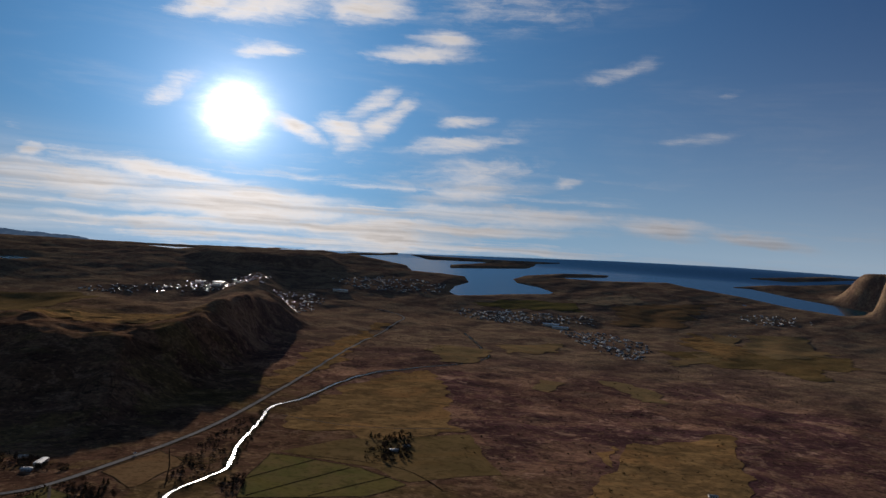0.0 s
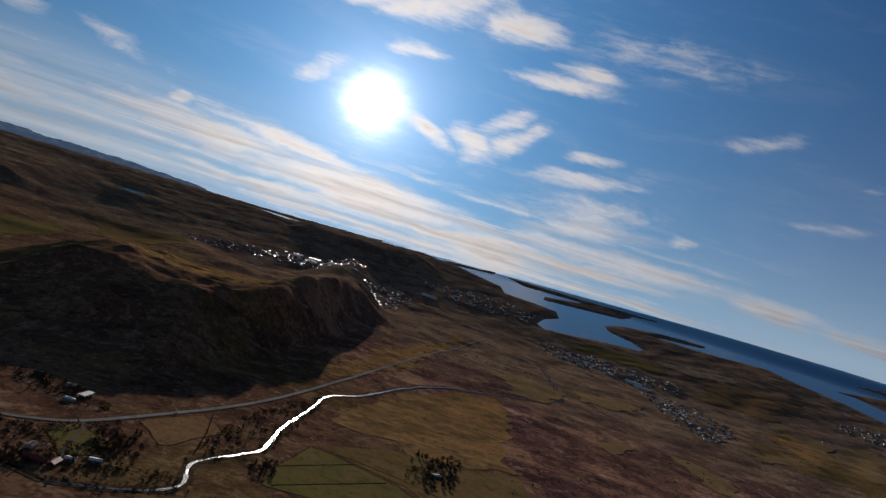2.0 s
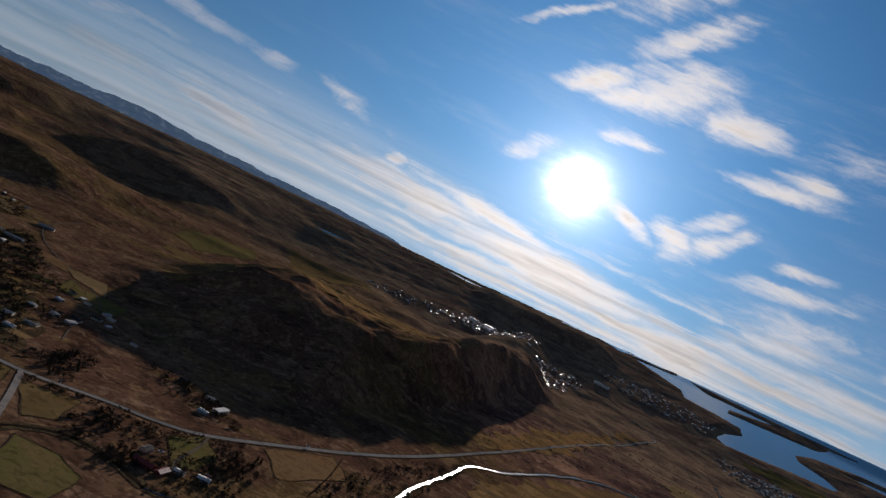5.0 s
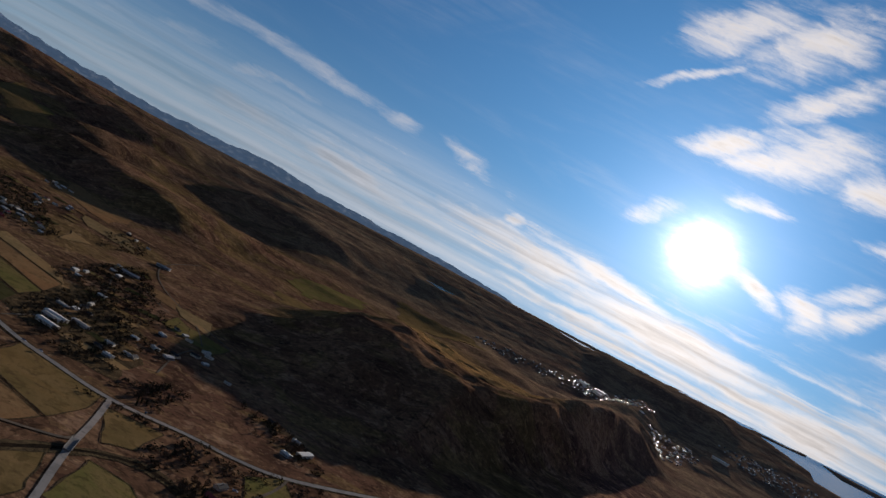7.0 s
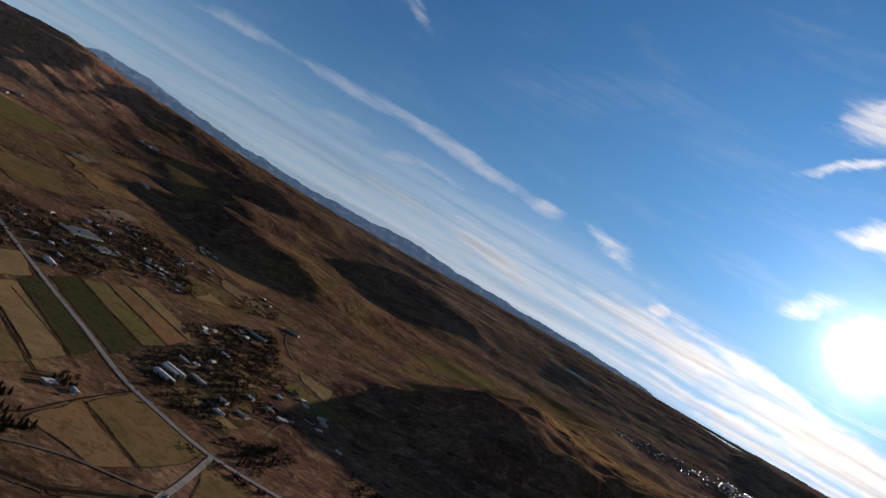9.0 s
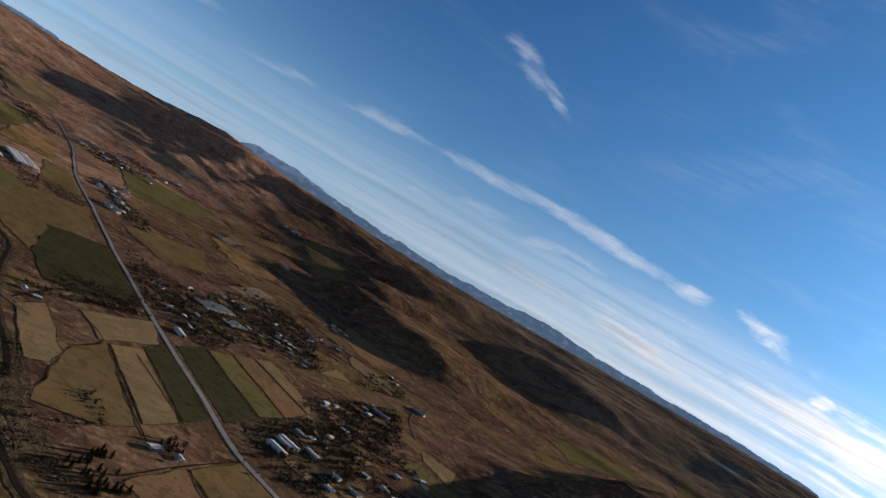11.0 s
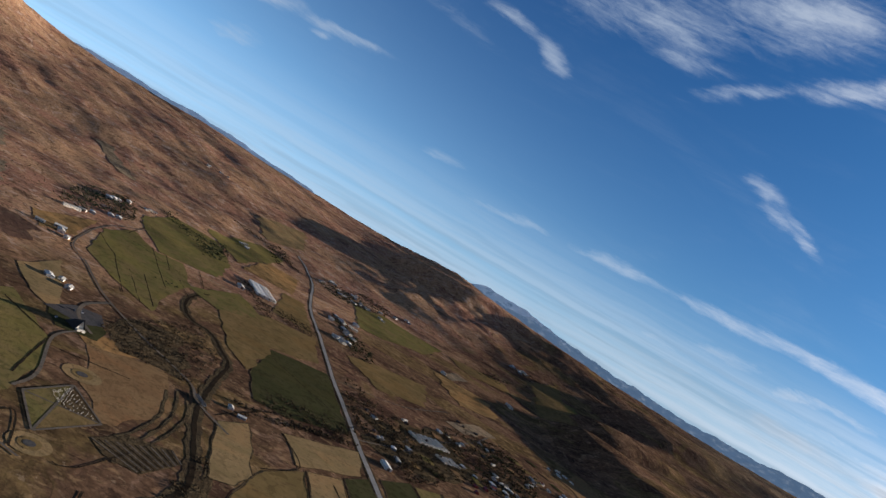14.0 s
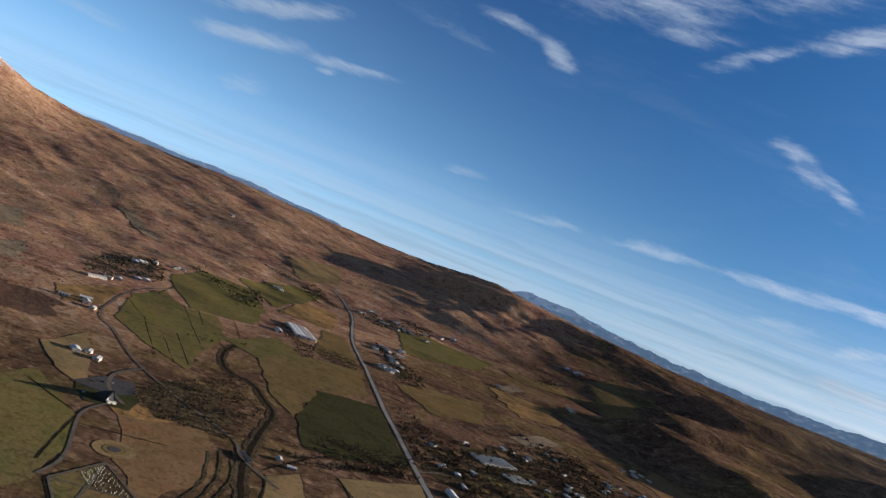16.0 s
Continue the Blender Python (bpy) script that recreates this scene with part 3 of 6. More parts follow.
def Z(x, y):
    r = np.hypot(x + 50, y - 200)
    az = np.degrees(np.arctan2(-(x + 50), y - 200))
    z = level(x, y) + 40 * np.exp(-(r / 750) ** 2) + 5
    n = rough(x, y, 700)
    m = rough(x + 300, y, 260)
    knoll = rough(x, y + 500, 170, 2)
    s, q = 0.922 * y - 0.387 * x, 0.922 * x + 0.387 * y
    q = q + 14 * rough(x + 300, y, 300, 2)
    a = s - np.interp(q, RIDGE_ACROSS, RIDGE_ALONG) + 16 * rough(x + 80, y, 210, 3)
    top = np.interp(q, RIDGE_ACROSS, RIDGE_HIGH)
    z = z + (top + 6 * m) * smooth(0, 66, top) * np.clip((a + 330) / 340, 0, 1) ** 1.25 * (1 - 0.55 * smooth(60, 800, a)) * (1 - smooth(900, 1500, a))
    on_top = smooth(0, 60, a) * smooth(10, 60, top) * (1 - smooth(500, 900, a))
    z = z + 6 * np.maximum(0, rough(x + 120, y, 230, 3)) * on_top
    z = z + 5 * rough(x + 250, y, 640, 2) * smooth(1450, 1900, 0.922 * y - 0.387 * x) * (1 - smooth(-900, -520, x)) * smooth(-3400, -2800, x) * (1 - smooth(2500, 3000, y))
    c = inside(HILL_C, x, y)
    z = z + 75 * smooth(0, 1200, c + 30 * m) + 70 * smooth(600, 1700, c) + (3 * n + 1.5 * m) * smooth(150, 500, c)
    z = z + 2.6 * rough(q, s * 0.12, 130, 3) * smooth(100, 400, c) * (1 - smooth(1000, 1500, c))
    d = inside(HILL_D, x, y)
    z = z + 32 * np.clip((d + 15 * m) / 110, 0, 1)
    z = z + 70 * smooth(2300, 4700, r) * smooth(80, 98, az) + 7 * n * smooth(1500, 2600, r) * smooth(84, 94, az)
    z = z + 220 * smooth(3700, 4650, r) * np.exp(-((az - 114.5) / 4.5) ** 2)
    z = z + 4 * rough(x + 900, y, 900) * smooth(1100, 2200, r) + knoll * (0.4 + 1.3 * smooth(-300, 250, y - 1000 + 0.9 * x) + 0.8 * (1 - smooth(-50, 200, y + 0.06 * x))) * smooth(500, 900, r)
    z = z + 2.0 * rough(x, y, 140, 3) * on_top + 1.0 * rough(x, y, 150, 2) * smooth(60, 250, c)
    q = 0.922 * x + 0.387 * y
    for s0, s1, q0, q1, high, skew in SHADE_BLUFFS:
        mid, half = (q0 + q1) / 2, (q1 - q0) / 2
        near = s + 25 * m + 10 * rough(x, y, 120, 3) + skew * (q - mid)
        z = z + high * np.clip((near - s0) / (s1 - s0), 0, 1) ** 1.3 * (1 - smooth(s1, s1 + 3.5 * (s1 - s0), near)) * (1 - smooth(half * 0.65, half * 1.25, np.abs(q - mid)))
    z = z + 200 * np.exp(-(((x - 1470) / 150.0) ** 4 + ((y - 3640) / 260.0) ** 4))
    cap = 252 + r * np.tan(np.radians(np.interp(az, [p[0] for p in SKYLINE], [p[1] for p in SKYLINE]))) + 4 * m + 1.5 * rough(x, y, 90)
    soft = 10.0
    z = np.where(r > 2300, np.minimum(z, cap) - soft * np.log1p(np.exp(-np.abs(z - cap) / soft)), z)
    for lake, high in LAKES:
        z = z + (high - z) * smooth(-110, 0, inside(lake, x, y))
    s = inside(SEA, x, y)
    for isle in ISLES:
        s = np.minimum(s, -inside(isle, x, y))
    return np.where(s > -60, np.where(s > 0, level(x, y) - 8 * smooth(0, 40, s), level(x, y) + (z - level(x, y)) * smooth(0, 60, -s)), z)


def part(name, bm, mat, parent=None, label="", smooth_shade=False):
    """One bmesh as one mesh object under a thing or a part."""
    mesh = bpy.data.meshes.new(name)
    bm.to_mesh(mesh)
    bm.free()
    return part_mesh(name, mesh, mat, parent, label, smooth_shade)


def part_mesh(name, mesh, mat, parent=None, label="", smooth_shade=False):
    mesh.materials.append(mat)
    if smooth_shade:
        mesh.polygons.foreach_set("use_smooth", [True] * len(mesh.polygons))
    ob = new(name, mesh)
    if parent is not None:
        ob.parent = parent
    if label:
        ob["label"] = label
    return ob


def grid_mesh(name, xs, ys, zs):
    """A mesh over a grid of points (2D arrays)."""
    rows, cols = xs.shape
    co = np.stack([xs, ys, zs], -1).reshape(-1, 3)
    n = np.arange(rows * cols).reshape(rows, cols)
    quads = np.stack([n[:-1, :-1], n[:-1, 1:], n[1:, 1:], n[1:, :-1]], -1).reshape(-1, 4)
    mesh = bpy.data.meshes.new(name)
    mesh.vertices.add(len(co))
    mesh.vertices.foreach_set("co", co.astype(np.float32).ravel())
    mesh.loops.add(quads.size)
    mesh.loops.foreach_set("vertex_index", quads.astype(np.int32).ravel())
    mesh.polygons.add(len(quads))
    mesh.polygons.foreach_set("loop_start", np.arange(0, quads.size, 4, dtype=np.int32))
    mesh.update(calc_edges=True)
    mesh.validate()
    return mesh


def build_ground():
    seen = np.radians(np.arange(-26, 128, 0.26))
    rest = np.radians(np.append(np.arange(128, 332.1, 4.0), 334.0))
    turn = np.concatenate([seen, rest])
    far = [0.5]
    while far[-1] < 4789:
        far.append(far[-1] + min(max(4.0, 0.0115 * far[-1] - 1.0 if far[-1] > 300 else 20.0), 22.0))
    far[-1] = 4790
    a, r = np.meshgrid(turn, np.array(far), indexing="ij")
    x, y = -50 - np.sin(a) * r, 200 + np.cos(a) * r
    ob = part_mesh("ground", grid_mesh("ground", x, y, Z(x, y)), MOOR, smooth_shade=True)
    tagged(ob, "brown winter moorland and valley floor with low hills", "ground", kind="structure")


def wobbled(poly, amount, step=8.0):
    """The outline with points every few metres, made uneven."""
    out = []
    for (ax, ay), (bx, by) in zip(poly, poly[1:] + poly[:1]):
        long = math.hypot(bx - ax, by - ay)
        count = max(1, int(long / step))
        for n in range(count):
            u = n / count
            px, py = ax + (bx - ax) * u, ay + (by - ay) * u
            push = amount * float(rough(px, py, 110.0, 2)) if amount else 0.0
            out.append((px + push * (by - ay) / long, py - push * (bx - ax) / long))
    return out


def draped(name, poly, lift, step, level_of=None, edge=0.0):
    """A sheet over the land within an outline."""
    outline = wobbled(poly, edge, step)
    xs, ys = [p[0] for p in outline], [p[1] for p in outline]
    gx, gy = np.meshgrid(np.arange(min(xs) + step / 2, max(xs), step), np.arange(min(ys) + step / 2, max(ys), step))
    keep = inside(outline, gx, gy) > step * 0.45
    points = [Vector(p) for p in outline] + [Vector(p) for p in zip(gx[keep].tolist(), gy[keep].tolist())]
    count = len(outline)
    co, _, faces, _, _, _ = delaunay_2d_cdt(points, [(n, (n + 1) % count) for n in range(count)], [list(range(count))], 1, 0.01)
    px, py = np.array([p.x for p in co]), np.array([p.y for p in co])
    pz = (level_of or Z)(px, py) + lift
    mesh = bpy.data.meshes.new(name)
    mesh.from_pydata(list(zip(px.tolist(), py.tolist(), pz.tolist())), [], [f if (co[f[1]] - co[f[0]]).cross(co[f[2]] - co[f[0]]) > 0 else f[::-1] for f in faces])
    return mesh


def field(kind, poly, label, edge=3.0, lift=0.2, step=14.0, name="field"):
    ob = part_mesh(name, draped(name, poly, lift + 0.0004 * max(0.0, math.hypot(poly[0][0], poly[0][1]) - 900), step, edge=edge), GRASS[kind], smooth_shade=True)
    return tagged(ob, label, "field", kind="structure")


def curve_of(points, step=6.0):
    """Points every few metres along a smooth line through the given ones."""
    p = np.array([points[0], *points, points[-1]], float)
    out = []
    for a, b, c, d in zip(p, p[1:], p[2:], p[3:]):
        count = max(2, int(np.hypot(*(c - b)) / step))
        for u in np.arange(count) / count:
            out.append(0.5 * (2 * b + (c - a) * u + (2 * a - 5 * b + 4 * c - d) * u * u + (3 * b - a - 3 * c + d) * u ** 3))
    return np.array(out + [p[-1]])


def ribbon(name, points, width, lift, mat, step=6.0, uneven=0.0, level_of=None, label="", category="", kind="structure"):
    """A strip over the land along a line; width may be a number or one for each given point."""
    line = curve_of(points, step)
    ahead = np.gradient(line, axis=0)
    side = np.stack([-ahead[:, 1], ahead[:, 0]], -1) / np.maximum(np.hypot(*ahead.T), 1e-6)[:, None]
    if isinstance(width, (int, float)):
        half = np.full(len(line), width / 2.0)
    else:
        half = np.interp(np.linspace(0, 1, len(line)), np.linspace(0, 1, len(width)), width) / 2.0
    cols = []
    for k in (-1.0, -0.33, 0.33, 1.0):
        push = uneven * rough(line[:, 0] + 300 * k, line[:, 1], 45.0) if uneven else 0.0
        cols.append(line + side * (half * k + push)[:, None] if uneven else line + side * (half * k)[:, None])
    xy = np.stack(cols, 1)
    z = (level_of or Z)(xy[..., 0], xy[..., 1])
    if level_of is None and uneven == 0.0:
        z = np.repeat(Z(line[:, 0], line[:, 1])[:, None], 4, 1) * 0.5 + z * 0.5
    ob = part_mesh(name, grid_mesh(name, xy[..., 0][:, ::-1], xy[..., 1][:, ::-1], z[:, ::-1] + lift), mat, smooth_shade=True)
    return tagged(ob, label, category or name, kind=kind)


build_ground()

# ---------------------------------------------------------------- roads, rivers and the sea
MAIN_ROAD = [(-610, 2799), (-536, 2759), (-478, 2640), (-470, 2450), (-468, 2050), (-455, 1600), (-440, 1300), (-428, 1060), (-430, 920), (-440, 810), (-455, 700), (-478, 658), (-512, 628), (-560, 578), (-620, 553), (-680, 536), (-800, 526), (-970, 508), (-1085, 497), (-1170, 490), (-1345, 472), (-1645, 448), (-2020, 416), (-2475, 412), (-2715, 384), (-2883, 336)]
RIVER_WEST = [(-445, 420), (-452, 455), (-458, 495), (-448, 540), (-415, 556), (-370, 555), (-330, 590), (-312, 640), (-338, 700), (-330, 770), (-327, 815), (-355, 912), (-382, 1055), (-402, 1165), (-380, 1250), (-368, 1405), (-340, 1530), (-300, 1605), (-265, 1665), (-140, 1875), (-170, 2075), (-250, 2405)]
RIVER_EAST = [(-445, 420), (-470, 370), (-545, 345), (-580, 327), (-650, 345), (-690, 347), (-745, 340), (-815, 330), (-875, 325), (-965, 325), (-1085, 328), (-1140, 312), (-1205, 287), (-1235, 250), (-1330, 228), (-1435, 232), (-1500, 250), (-1570, 275)]


def build_water():
    a, r = np.meshgrid(np.radians(np.arange(-34, 20, 0.5)), np.arange(3050, 4790.1, 15), indexing="ij")
    x, y = -50 - np.sin(a) * r, 200 + np.cos(a) * r
    tagged(part_mesh("sea", grid_mesh("sea", x, y, level(x, y) - 2.0), SEA_WATER, smooth_shade=True), "deep blue sea and bays beyond the lowland", "sea", kind="structure")
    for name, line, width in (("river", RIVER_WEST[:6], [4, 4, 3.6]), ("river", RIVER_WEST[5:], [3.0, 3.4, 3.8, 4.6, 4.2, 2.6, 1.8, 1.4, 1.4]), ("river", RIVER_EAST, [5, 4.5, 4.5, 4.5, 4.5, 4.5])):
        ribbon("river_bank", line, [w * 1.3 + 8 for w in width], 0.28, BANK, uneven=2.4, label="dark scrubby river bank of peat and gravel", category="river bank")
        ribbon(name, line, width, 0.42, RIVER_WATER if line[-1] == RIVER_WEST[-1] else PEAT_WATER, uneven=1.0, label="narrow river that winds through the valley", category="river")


def build_roads():
    ribbon("road_verge", MAIN_ROAD, 10.5, 0.36, BANK, label="dark earth verge along the main road", category="road verge")
    ribbon("road", MAIN_ROAD, 6.6, 0.52, ASPHALT, label="grey asphalt country road", category="road")
    ribbon("road", [(-560, 578), (-510, 538), (-462, 497), (-425, 468), (-385, 438), (-330, 395)], 5, 0.56, ASPHALT, label="narrow asphalt side road over the river", category="road")


build_water()
build_roads()

# ---------------------------------------------------------------- fields and moor patches
def build_fields():
    hay, meadow = "pale tan hay field cut short", "green winter meadow beside the river"
    for kind, poly, label, edge in (
        ("dark", [(-1313, 368), (-1358, 463), (-1063, 491), (-993, 409), (-996, 370), (-1111, 355)], "dark green ploughed-in meadow by the road", 2),
        ("tan", [(-855, 345), (-895, 375), (-755, 390), (-715, 378), (-705, 358)], "rounded pale tan hay field", 3),
        ("tan", [(-925, 410), (-1010, 500), (-920, 500), (-845, 428)], hay, 2),
        ("olive", [(-785, 395), (-840, 435), (-645, 445), (-615, 415), (-620, 365)], "olive brown pasture", 3),
        ("tan", [(-845, 438), (-875, 475), (-690, 488), (-655, 452)], hay, 1),
        ("dark", [(-882, 478), (-935, 512), (-735, 525), (-698, 494)], "dark green strip field by the road", 1),
        ("dark", [(-945, 523), (-995, 566), (-800, 590), (-740, 542)], "dark green strip field across the road", 1),
        ("green", [(-990, 570), (-1018, 608), (-835, 632), (-805, 594)], "green strip field", 1),
        ("brown", [(-1022, 612), (-1050, 645), (-890, 680), (-840, 636)], "brown stubble strip field", 1),
        ("tan", [(-1050, 650), (-1075, 680), (-940, 700), (-893, 684)], "tan stubble field", 1),
        ("green", [(-2547, 555), (-2651, 662), (-2600, 863), (-2290, 760), (-2151, 619), (-2122, 549)], "green hillside meadow", 6),
        ("green", [(-1321, 75), (-1559, 31), (-1709, 47), (-1607, 113), (-1645, 163), (-1454, 211), (-1302, 205), (-1152, 214), (-1231, 136)], "green meadow cut by ditches", 4),
        ("green", [(-1899, 10), (-2272, 10), (-2280, 131), (-1952, 216), (-1700, 225), (-1660, 170), (-1622, 120)], "green pasture with scattered bushes", 6),
        ("green", [(-882, 108), (-934, 117), (-883, 164), (-804, 203), (-678, 218), (-654, 208), (-640, 150), (-760, 80)], "broad green meadow", 4),
        ("tan", [(-1045, 80), (-1165, 90), (-1005, 145), (-935, 160), (-960, 125)], "pale tan field beside a farmhouse", 4),
        ("brown", [(-870, 215), (-935, 280), (-825, 305), (-755, 300), (-700, 275), (-765, 245)], "pinkish brown bare field", 5),
        ("gold", [(-900, 195), (-960, 235), (-935, 275), (-875, 215)], "golden grass slope below the church", 4),
        ("gold", [(-1400, -40), (-1500, -10), (-1620, 5), (-1350, 40), (-1290, 10)], "golden grass field by farmhouses", 5),
        ("olive", [(-1428, 266), (-1572, 339), (-1608, 438), (-1392, 446), (-1318, 372), (-1115, 350), (-1179, 317)], "olive brown river meadow", 5),
        ("olive", [(-1650, 345), (-1990, 350), (-1990, 400), (-1660, 430)], "olive rough pasture", 6),
        ("gold", [(-2000, 240), (-2430, 270), (-2420, 370), (-2030, 370)], "tan pasture round the long hall", 6),
        ("olive", [(-595, 482), (-662, 545), (-562, 572), (-525, 532), (-505, 498)], "olive pasture beside the road", 2),
        ("brown", [(-535, 425), (-600, 478), (-505, 493), (-490, 460)], "brown rough grass field", 3),
        ("olive", [(-540, 565), (-508, 598), (-468, 552), (-475, 525)], "olive field by the junction", 2),
        ("olive", [(-440, 430), (-453, 480), (-398, 440), (-380, 405)], "olive field by the river", 3),
        ("green", [(-445, 503), (-415, 518), (-385, 515), (-360, 470), (-395, 447)], meadow, 3),
        ("green", [(-450, 645), (-455, 695), (-418, 675), (-392, 628), (-402, 608)], "green paddock behind the red-roofed farm", 2),
        ("brown", [(-436, 755), (-424, 860), (-375, 815), (-380, 715)], "pinkish brown field beside the road", 3),
        ("gold", [(-350, 1355), (-300, 1590), (-240, 1640), (-175, 1510), (-165, 1285), (-110, 1130), (-185, 1020), (-325, 1035), (-372, 1125)], "golden grass knolls in the river bend", 8),
        ("green", [(-295, 780), (-308, 895), (-190, 865), (-135, 815), (-165, 755), (-275, 715)], "green meadow cut into strips by ditches", 2),
        ("olive", [(-300, 905), (-245, 1000), (-100, 1100), (-40, 900), (-130, 830), (-190, 870)], "olive rough pasture", 5),
        ("gold", [(135, 1145), (285, 1290), (260, 1050), (235, 900), (60, 800), (55, 845)], "golden meadow beside the heather", 5),
        ("tan", [(-125, 2170), (50, 2295), (10, 2090), (-105, 1995)], "tan pasture on the moor", 10),
        ("tan", [(-10, 1650), (35, 1640), (15, 1505), (-10, 1535)], "small pale clearing in the heather", 6),
        ("tan", [(115, 1715), (195, 1710), (225, 1530), (170, 1505)], "pale clearing in the heather", 8),
        ("tan", [(305, 2100), (450, 2365), (450, 2220), (325, 2045)], "tan grass strip above the town", 8),
        ("tan", [(-300, 2060), (-155, 2040), (-150, 1835), (-230, 1770)], "tan moor pasture", 10),
        ("brown", [(290, 3380), (660, 3545), (455, 2955), (235, 2920)], "brown heath of the headland", 14),
        ("gold", [(65, 1075), (105, 1120), (85, 990)], "golden grass knoll", 6),
        ("olive", [(575, 2310), (680, 2265), (705, 2000), (580, 2000)], "olive rough grazing", 10),
        ("gold", [(480, 2850), (615, 2560), (485, 2230), (415, 2560)], "golden brown slope above the town", 12),
        ("tan", [(775, 2845), (875, 2590), (640, 2340), (595, 2685)], "tan rough grazing", 12),
        ("gold", [(-500, 1335), (-535, 2035), (-500, 2435), (-435, 1655), (-450, 1295)], "golden brown strip below the hill", 10),
        ("olive", [(-1800, 2330), (-1535, 2440), (-1370, 2303), (-1230, 1850), (-1330, 1840)], "olive grass on the back of the hill", 12),
        ("green", [(-1508, 1552), (-1607, 1730), (-1591, 1952), (-1441, 1777), (-1376, 1515)], "yellow-green pasture behind the hill", 10),
        ("olive", [(-2915, 1275), (-3145, 1455), (-2425, 1300), (-2280, 1150)], "olive pasture in the high valley", 10),
        ("green", [(-1450, 210), (-1645, 275), (-1525, 340), (-1395, 270)], "green riverside meadow", 5),
        ("green", [(-2410, 85), (-2700, 215), (-2670, 305), (-2050, 225)], "green hay meadow", 8),
        ("tan", [(-3185, 135), (-3420, 315), (-3025, 345), (-2830, 215)], "tan moor grass", 12),
        ("pale", [(-1565, -225), (-1695, -205), (-1495, -130), (-1450, -160)], "pale stony rise on the moor", 8),
        ("tan", [(560, 2884), (634, 2791), (580, 2605), (537, 2717)], "pale tan field on the moor", 5),
        ("tan", [(665, 2888), (876, 2902), (838, 2712), (671, 2682)], "pale tan strip fields on the moor", 5),
        ("olive", [(300, 2300), (700, 2550), (899, 2548), (800, 2250), (450, 2100)], "olive grass slope", 10),
        ("green", [(-303, 3186), (-120, 3355), (99, 3360), (124, 3144), (-188, 3112)], "green pasture by the bay", 10),
        ("pale", [(46, 3420), (349, 3721), (408, 3442), (214, 3328)], "pale heath on the headland", 14),
        ("gold", [(-1090, 1460), (-960, 1450), (-840, 1420), (-770, 1500), (-790, 1750), (-830, 1990), (-960, 1960), (-1110, 1720)], "golden grass and rock on the top of the hill", 30),
        ("olive", [(-1340, 1380), (-1295, 1435), (-1005, 1325), (-955, 1215), (-1195, 1290)], "olive pasture on the shoulder of the hill", 10),
        ("olive", [(-1270, 1725), (-1055, 1710), (-940, 1525), (-1110, 1550)], "olive pasture behind the hill", 10),
        ("pale", [(-2888, -423), (-2904, -363), (-2676, -236), (-2551, -167), (-2541, -224), (-2790, -351)], "bare tan earth scar on the moor", 8),
        ("pale", [(-1925, -485), (-2180, -415), (-1885, -290), (-1735, -310), (-1705, -365)], "pale stony ground on the moor", 14),
        ("russet", [(-1385, -189), (-1397, -140), (-1275, -55), (-1313, -15), (-1184, 48), (-1150, 30), (-1137, -35), (-1149, -75)], "red-brown heath on the moor", 16),
        ("russet", [(-1119, -77), (-1095, -40), (-1105, -18), (-1082, -2), (-1033, -4), (-1003, -13), (-1040, -60)], "small red-brown heath on the moor", 10),
        ("scrub", [(-970, 200), (-1080, 215), (-1100, 265), (-1010, 285), (-925, 300), (-910, 235)], "dark brown scrub and peat banks", 8),
        ("scrub", [(-745, 355), (-690, 365), (-600, 360), (-540, 385), (-520, 360), (-600, 345), (-700, 352)], "dark brown river scrub", 6),
        ("scrub", [(-735, 560), (-800, 552), (-930, 740), (-790, 720), (-700, 680), (-610, 615)], "dark garden ground under bare trees", 22),
        ("scrub", [(-1060, 530), (-1210, 528), (-1400, 690), (-1180, 700), (-1040, 590)], "dark garden ground round the greenhouses", 22),
        ("brown", [(-1560, 950), (-1700, 1060), (-1500, 1100), (-1380, 980)], "pale brown hillside field", 8),
        ("tan", [(-1300, 900), (-1390, 935), (-1290, 985), (-1210, 950)], "pale tan field below the hill", 4),
        ("green", [(-830, 800), (-870, 840), (-800, 880), (-760, 820)], "small green field at the foot of the hill", 3),
        ("green", [(-2740, 1248), (-2844, 1336), (-2812, 1433), (-2687, 1403)], "green field in a fold of the hills", 8),
        ("olive", [(-2574, 893), (-2644, 1113), (-2484, 1094), (-2420, 930)], "olive hillside pasture", 10),
        ("pale", [(-2130, 790), (-2260, 860), (-2220, 890), (-2100, 820)], "pale earth bank", 5),
        ("tan", [(-1140, 782), (-1165, 851), (-1219, 841)], "pale tan garden field", 3),
        ("brown", [(-1031, 871), (-975, 900), (-926, 866), (-974, 850)], "brown kitchen garden strip", 2),
        ("tan", [(-955, 883), (-906, 918), (-840, 868), (-904, 862)], "tan strip field below the hill", 2),
        ("green", [(-850, 796), (-895, 852), (-852, 845), (-800, 806)], "small bright green garden field", 2),
        ("olive", [(-1620, 500), (-1707, 587), (-1788, 700), (-1520, 660), (-1450, 560)], "olive grass above the valley road", 8),
        ("gold", [(-2090, 765), (-2060, 906), (-1847, 901), (-1776, 781)], "tawny rough grass on the lower slope", 10),
        ("pale", [(-1500, 700), (-1640, 800), (-1600, 830), (-1470, 730)], "pale earth bank above the gardens", 5),
    ):
        far_off = poly[0][1] > 1000 and poly[0][0] > -700
        field(kind, poly, label, edge * 2.4 if far_off else edge, 0.32 if kind in ("pale", "tan") else 0.2)
